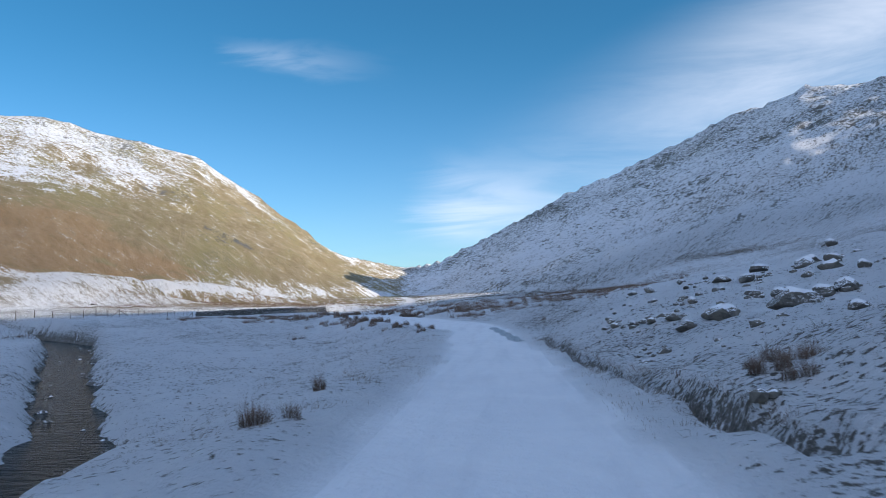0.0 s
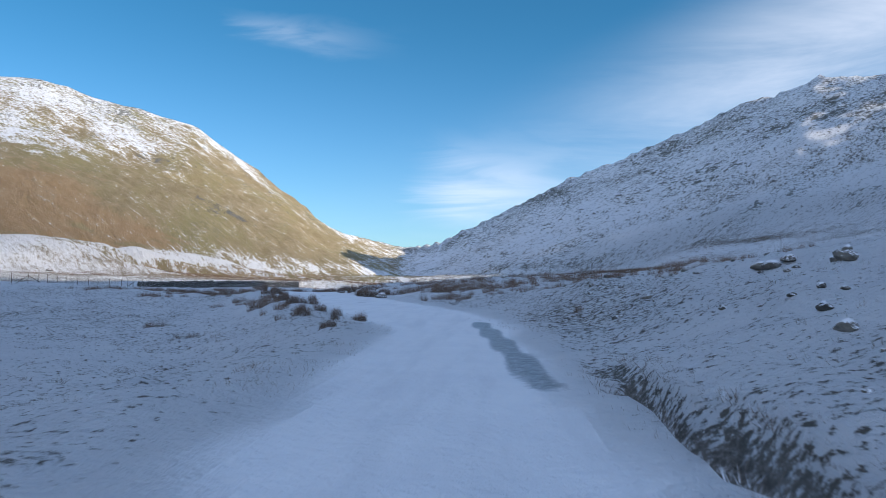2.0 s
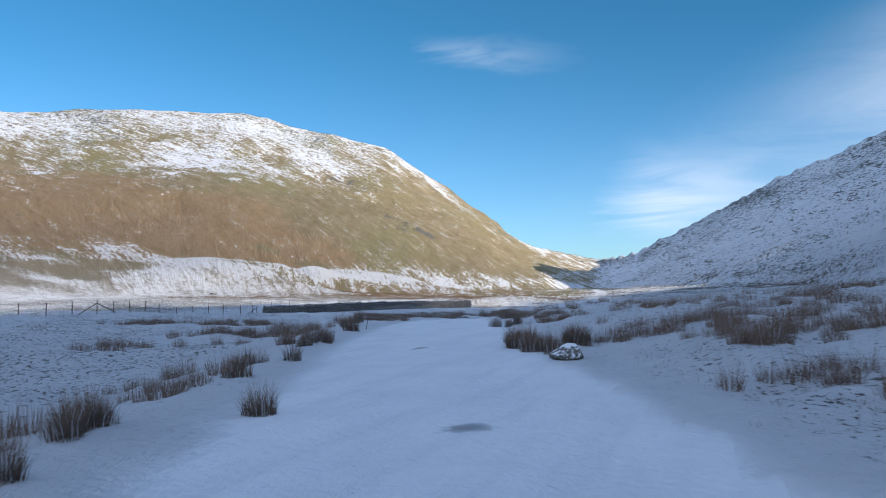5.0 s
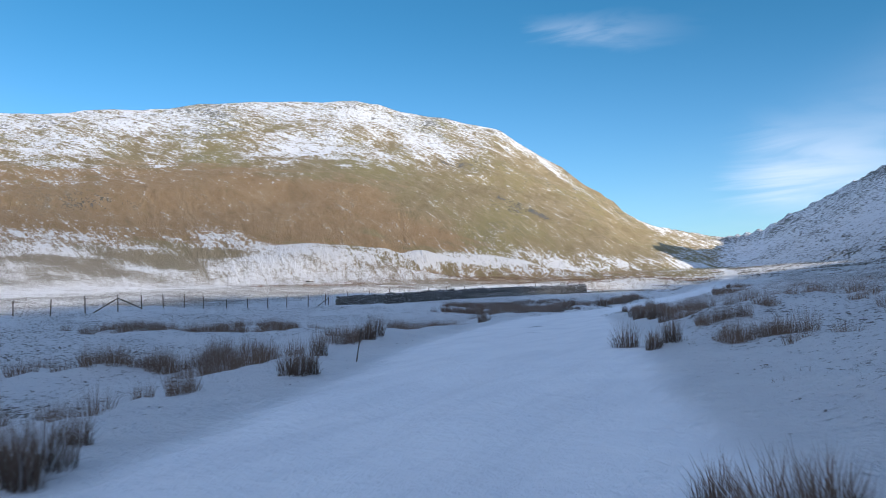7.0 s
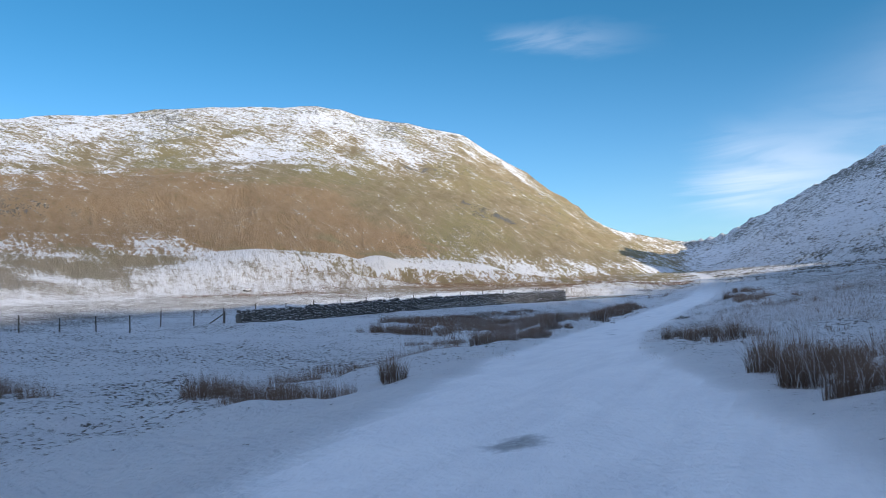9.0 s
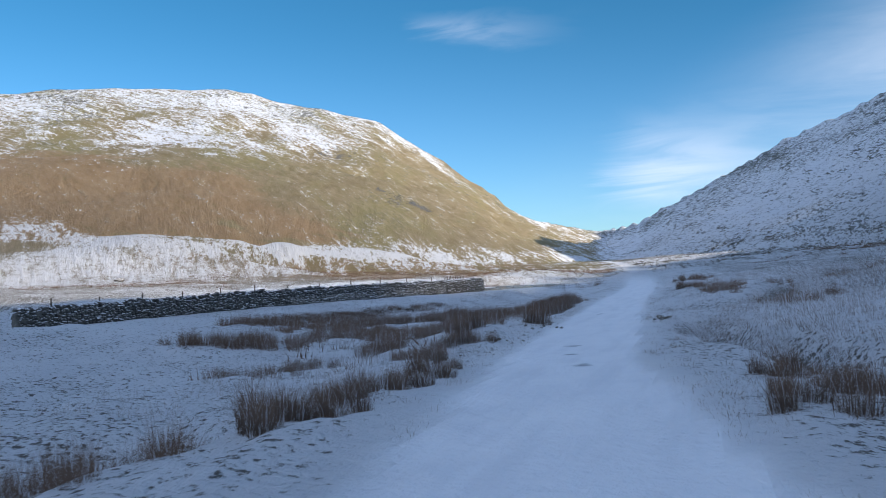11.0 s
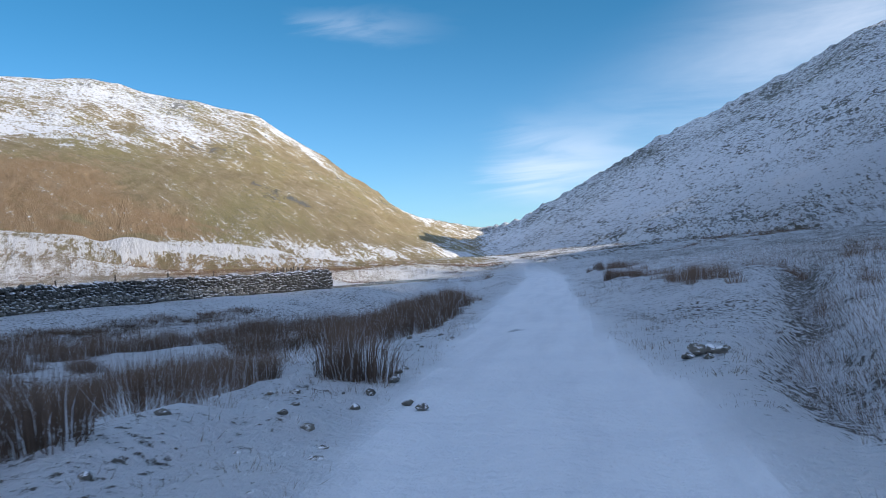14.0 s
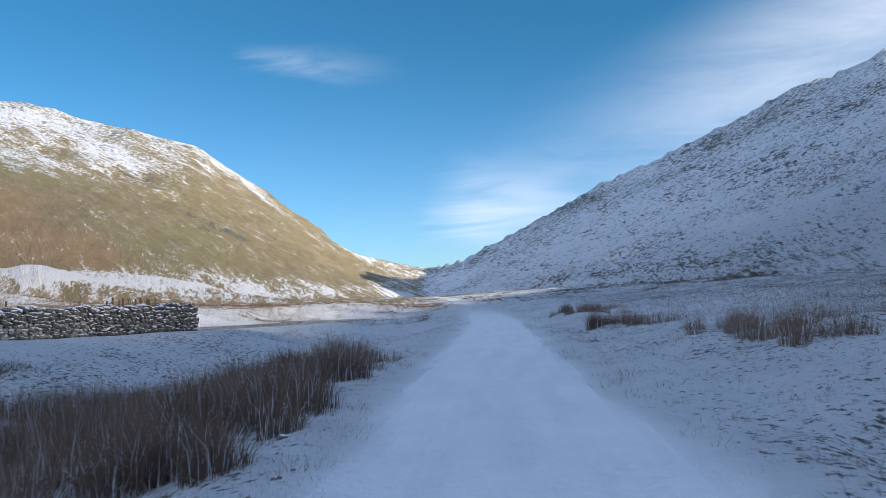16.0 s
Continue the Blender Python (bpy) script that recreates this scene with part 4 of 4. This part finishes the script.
    scatter("gully_heather", HEATHER, "thick frosted heather and brown grass beside the gully", blade_arrays(36, 0.30, 0.38, 0.45, 0.0055, 77, False), x, y, rnd.uniform(0.5, 1.15, len(x)), 79)
    t = rnd.uniform(0, 3, 380)
    x = np.interp(t, range(4), (-37.2, -35.5, -34.2, -32.1)) + rnd.normal(0, 0.35, len(t))
    y = np.interp(t, range(4), (135.7, 139.1, 142.8, 148.2)) + rnd.normal(0, 0.3, len(t))
    scatter("bank_grass", FAR_RUSH, "low bank of brown dead grass below the wall", blade_arrays(30, 0.30, 0.34, 0.7, 0.007, 87, False), x, y, rnd.uniform(0.6, 1.1, len(x)), 89)
    # bands of rush and heather farther off on both sides
    y = rnd.uniform(55, 330, 40000)
    side = np.where(rnd.uniform(0, 1, len(y)) < 0.5, -1, 1)
    off = np.where(side < 0, rnd.uniform(4, 75, len(y)), rnd.uniform(4, 60, len(y)))
    x = np.interp(y, ROAD_Y, ROAD_X) + side * off
    band = layered(x / 16, y / 24, 3, 211) + 0.2 * layered(x / 4, y / 4, 2, 215)
    keep = (band > np.where((side > 0) & (y > 64) & (y < 125) & (off < 38), 0.02, 0.24)) & (near_line(x, y, STREAM) > 2.5) & ~((side < 0) & (off > 9) & (y > 85) & (y < 170)) & ~((side > 0) & (off < 7) & (y < 66)) & ~((side > 0) & (y > 98) & (band < 0.75))
    keep = keep & ((y > 106) | (off > 24))
    x, y = x[keep][:9000], y[keep][:9000]
    # the shoulder east of the bend is thick with rush
    sy = rnd.uniform(58, 100, 9000)
    sx = np.interp(sy, ROAD_Y, ROAD_X) + rnd.uniform(5, 42, len(sy))
    keep = (layered(sx / 7, sy / 9, 3, 251) > 0.02) & (sx + 0.35 * (sy - 60) > -2) & (sx - np.interp(sy, ROAD_Y, ROAD_X) > 14)
    x, y = np.concatenate([x, sx[keep][:3800]]), np.concatenate([y, sy[keep][:3800]])
    for line in HEATHER_BANDS:
        t = rnd.uniform(0, len(line) - 1, 500)
        x = np.concatenate([x, np.interp(t, range(len(line)), line[:, 0]) + rnd.normal(0, 5.0, 500)])
        y = np.concatenate([y, np.interp(t, range(len(line)), line[:, 1]) + rnd.normal(0, 8.0, 500)])
    scatter("rush_bed", FAR_RUSH, "distant beds of brown rush and heather in the snow", blade_arrays(9, 0.36, 0.50, 0.5, 0.02, 17, False), x, y, rnd.uniform(0.5, 1.15, len(x)) * np.interp(y, [150, 260], [1.0, 1.4]), 19)


def pebbles():
    """Small stones strewn over the eastern bank, one mesh."""
    bm = bmesh.new()
    bmesh.ops.create_icosphere(bm, subdivisions=1, radius=0.5)
    v = np.array([tuple(q.co) for q in bm.verts])
    f = np.array([[q.index for q in p.verts] for p in bm.faces])
    bm.free()
    rnd = np.random.RandomState(61)
    v = v * (1 + 0.35 * rnd.uniform(-1, 1, (len(v), 1))) * (1.2, 0.9, 0.7)
    y = rnd.uniform(7, 57, 2600)
    x = 4.6 + 26 * rnd.uniform(0, 1, len(y)) ** 1.5
    keep = layered(x / 4, y / 4, 3, 231) > 0.05
    x, y = x[keep][:900], y[keep][:900]
    scatter("stones", STONE, "small dark stones strewn over the snowy bank", (v, f), x, y, 0.05 + 0.28 * rnd.uniform(0, 1, len(x)) ** 3, 63)

    y = rnd.uniform(113, 137, 110)
    x = np.interp(y, ROAD_Y, ROAD_X) - 1.55 - 1.5 * rnd.uniform(0, 1, len(y)) ** 1.5
    scatter("stones", STONE, "loose dark stones along the edge of the track", (v, f), x, y, 0.04 + 0.10 * rnd.uniform(0, 1, len(x)) ** 2, 65)


FAR_RUSH = plain("brown_rush_bed", (0.105, 0.072, 0.050, 1), (0.24, 0.158, 0.108, 1), 0.6, 0.9, 0.0)
WITHERED = plain("withered_grass", (0.12, 0.10, 0.07, 1), (0.28, 0.235, 0.17, 1), 1.5, 0.9, 0.0)
scattered()
pebbles()


# ---- post and wire fence ----
def fence_post_mesh(seed, tall, r):
    rnd = random.Random(seed)
    bm = bmesh.new()
    bmesh.ops.create_cone(bm, cap_ends=True, segments=9, radius1=r, radius2=r * 0.88, depth=tall + 0.3)
    for v in bm.verts:
        v.co += Vector((rnd.uniform(-1, 1), rnd.uniform(-1, 1), 0)) * r * 0.12
        v.co.z += (tall - 0.3) / 2 + (0.03 * rnd.random() if v.co.z > 0 else 0)
    bmesh.ops.bevel(bm, geom=[e for e in bm.edges if all(v.co.z > tall * 0.9 for v in e.verts)], offset=r * 0.2, segments=1, affect="EDGES")
    mesh = bpy.data.meshes.new("post")
    bm.to_mesh(mesh)
    bm.free()
    mesh.materials.append(WOOD)
    return mesh


POSTS = [fence_post_mesh(k, 1.0, 0.040) for k in range(4)]


def beam(a, b, r, name, mat, parent, sides=6):
    a, b = Vector(a), Vector(b)
    bm = bmesh.new()
    bmesh.ops.create_cone(bm, cap_ends=True, segments=sides, radius1=r, radius2=r, depth=(b - a).length)
    bmesh.ops.transform(bm, matrix=Matrix.Translation((a + b) / 2) @ (b - a).to_track_quat("Z", "Y").to_matrix().to_4x4(), verts=bm.verts)
    return part(name, bm, mat, parent)


def fence(points, spacing, label, braces=(), tall=1.0):
    base = tagged(new("fence", None), label, "fence")
    rnd, tops = random.Random(31), []
    for (ax, ay), (bx, by) in zip(points[:-1], points[1:]):
        count = max(1, round(math.hypot(bx - ax, by - ay) / spacing))
        for i in range(count + (1 if (bx, by) == points[-1] else 0)):
            t = i / count
            x, y = ax + (bx - ax) * t, ay + (by - ay) * t
            ob = new("post", POSTS[rnd.randrange(4)])
            ob.parent = base
            z = height(x, y)
            ob.matrix_basis = pose(x, y, z, rnd.uniform(-4, 4), rnd.uniform(-4, 4), rnd.uniform(0, 360)) @ Matrix.Diagonal((1, 1, tall * rnd.uniform(0.94, 1.06), 1))
            tops.append((x, y, z))
    for h in (0.3, 0.6, 0.9):
        for p, q in zip(tops[:-1], tops[1:]):
            beam((p[0], p[1], p[2] + h), (q[0], q[1], q[2] + h), 0.0035, "wire", WIRE, base, 4)
    for x, y, ex, ey in braces:
        beam((x, y, height(x, y) + 0.85), (ex, ey, height(ex, ey) + 0.05), 0.04, "brace", WOOD, base)
    return base


fence([(-46.8, 126.5), (-47.7, 121.5), (-48.3, 112), (-47.9, 103.5), (-50, 95), (-56, 86)], 2.3, "old wooden post and wire fence running from the wall end",
      [(-46.8, 126.5, -47.1, 124.9), (-47.9, 103.5, -48.3, 101.9), (-47.9, 103.5, -47.5, 105.2)])
fence([(-34.9, 157.4), (-34.0, 159.5)], 0.25, "short run of close wooden palings at the wall end", tall=1.22)
fence([(-48.5, 128.6), (-41.6, 144.7), (-34.9, 160.2)], 2.6, "wooden post and wire fence behind the dry stone wall", tall=1.2)


# ---- dry stone wall ----
def wall_stone_mesh(seed):
    rnd = random.Random(seed)
    bm = bmesh.new()
    bmesh.ops.create_cube(bm, size=1.0)
    bmesh.ops.bevel(bm, geom=bm.edges[:], offset=0.22, segments=1, affect="EDGES")
    for v in bm.verts:
        v.co += Vector([rnd.uniform(-0.12, 0.12) for _ in range(3)])
    mesh = bpy.data.meshes.new("stone")
    bm.to_mesh(mesh)
    bm.free()
    mesh.materials.append(WALL_STONE)
    return mesh


STONES = [wall_stone_mesh(900 + k) for k in range(12)]


def dry_stone_wall(ax, ay, bx, by, tall, label):
    base = tagged(new("wall", None), label, "wall", kind="structure")
    rnd = random.Random(77)
    length = math.hypot(bx - ax, by - ay)
    ux, uy = (bx - ax) / length, (by - ay) / length
    turn = math.degrees(math.atan2(uy, ux))
    nx, ny = uy, -ux                                     # towards the track
    # rubble core
    bm = bmesh.new()
    steps = 40
    for i in range(steps + 1):
        t = length * i / steps
        x, y = ax + ux * t, ay + uy * t
        z = height(x, y)
        for side, up, w in ((1, -0.2, 0.26), (1, tall * 0.9, 0.17), (-1, tall * 0.9, 0.17), (-1, -0.2, 0.26)):
            bm.verts.new((x + nx * w * side, y + ny * w * side, z + up))
    bm.verts.ensure_lookup_table()
    for i in range(steps):
        for k in range(4):
            a, b = 4 * i + k, 4 * i + (k + 1) % 4
            bm.faces.new([bm.verts[j] for j in (a, b, b + 4, a + 4)])
    for k in (0, 4 * steps):
        bm.faces.new([bm.verts[k + j] for j in range(4)])
    bmesh.ops.recalc_face_normals(bm, faces=bm.faces)
    part("core", bm, WALL_STONE, base)
    verts, faces, singles = [], [], 0
    courses = 7
    for face_side in (1, -1):
        for c in range(courses + 1):
            z0 = tall * c / courses
            t = rnd.uniform(0, 0.2)
            while t < length:
                cope = c == courses
                w = rnd.uniform(0.10, 0.22) if cope else rnd.choice((rnd.uniform(0.09, 0.16), rnd.uniform(0.13, 0.27))) * (1.15 - 0.04 * c)
                x, y = ax + ux * (t + w / 2), ay + uy * (t + w / 2)
                if cope and face_side < 0:
                    break
                off = 0.0 if cope else (0.27 - 0.10 * z0 / tall + rnd.uniform(-0.03, 0.04)) * face_side
                h = (tall / courses) * rnd.uniform(0.7, 1.6) * (1.2 if cope else 1)
                m = pose(x + nx * off, y + ny * off, height(x, y) + z0 + h * 0.45 + rnd.uniform(-0.03, 0.03), rnd.uniform(-18, 18), rnd.uniform(-24, 24), turn + rnd.uniform(-14, 14)) \
                    @ Matrix.Diagonal((w * 0.98, 0.5 if cope else rnd.uniform(0.16, 0.26), h, 1))
                mesh = STONES[rnd.randrange(12)]
                # the stretch that the track passes nearest is laid stone by stone
                if face_side > 0 and length * 0.45 < t < length * 0.86 and singles < 300:
                    ob = new("stone", mesh)
                    ob.parent, ob.matrix_basis = base, m
                    singles += 1
                else:
                    k = len(verts)
                    verts += [tuple(m @ v.co) for v in mesh.vertices]
                    faces += [[k + j for j in p.vertices] for p in mesh.polygons]
                t += w + 0.012
    rest = bpy.data.meshes.new("stonework")
    rest.from_pydata(verts, [], faces)
    rest.materials.append(WALL_STONE)
    ob = tagged(new("stonework", rest), kind="stuff")
    ob.parent = base
    return base


dry_stone_wall(-46.5, 127.5, -32.7, 159.7, 0.82, "grey dry stone wall with snow in its joints")


# ---- marker cane stuck in the snow of the wide verge ----
def marker_cane(x, y, tall):
    rnd = random.Random(5)
    bm = bmesh.new()
    rings = []
    for i in range(7):
        t = i / 6
        r = 0.014 * (1 - 0.4 * t)
        cx, cy = 0.05 * t * t + rnd.uniform(-0.006, 0.006), 0.03 * t
        rings.append([bm.verts.new((cx + r * math.cos(a * math.pi / 3), cy + r * math.sin(a * math.pi / 3), -0.1 + (tall + 0.1) * t)) for a in range(6)])
    for low, high in zip(rings[:-1], rings[1:]):
        for k in range(6):
            bm.faces.new((low[k], low[(k + 1) % 6], high[(k + 1) % 6], high[k]))
    bm.faces.new(rings[-1])
    ob = part("marker_cane", bm, WOOD)
    ob.matrix_basis = pose(x, y, height(x, y), 0, 6, 0)
    return tagged(ob, "thin dark crooked cane standing in the snow", "stick")


marker_cane(-13.7, 76.3, 0.62)
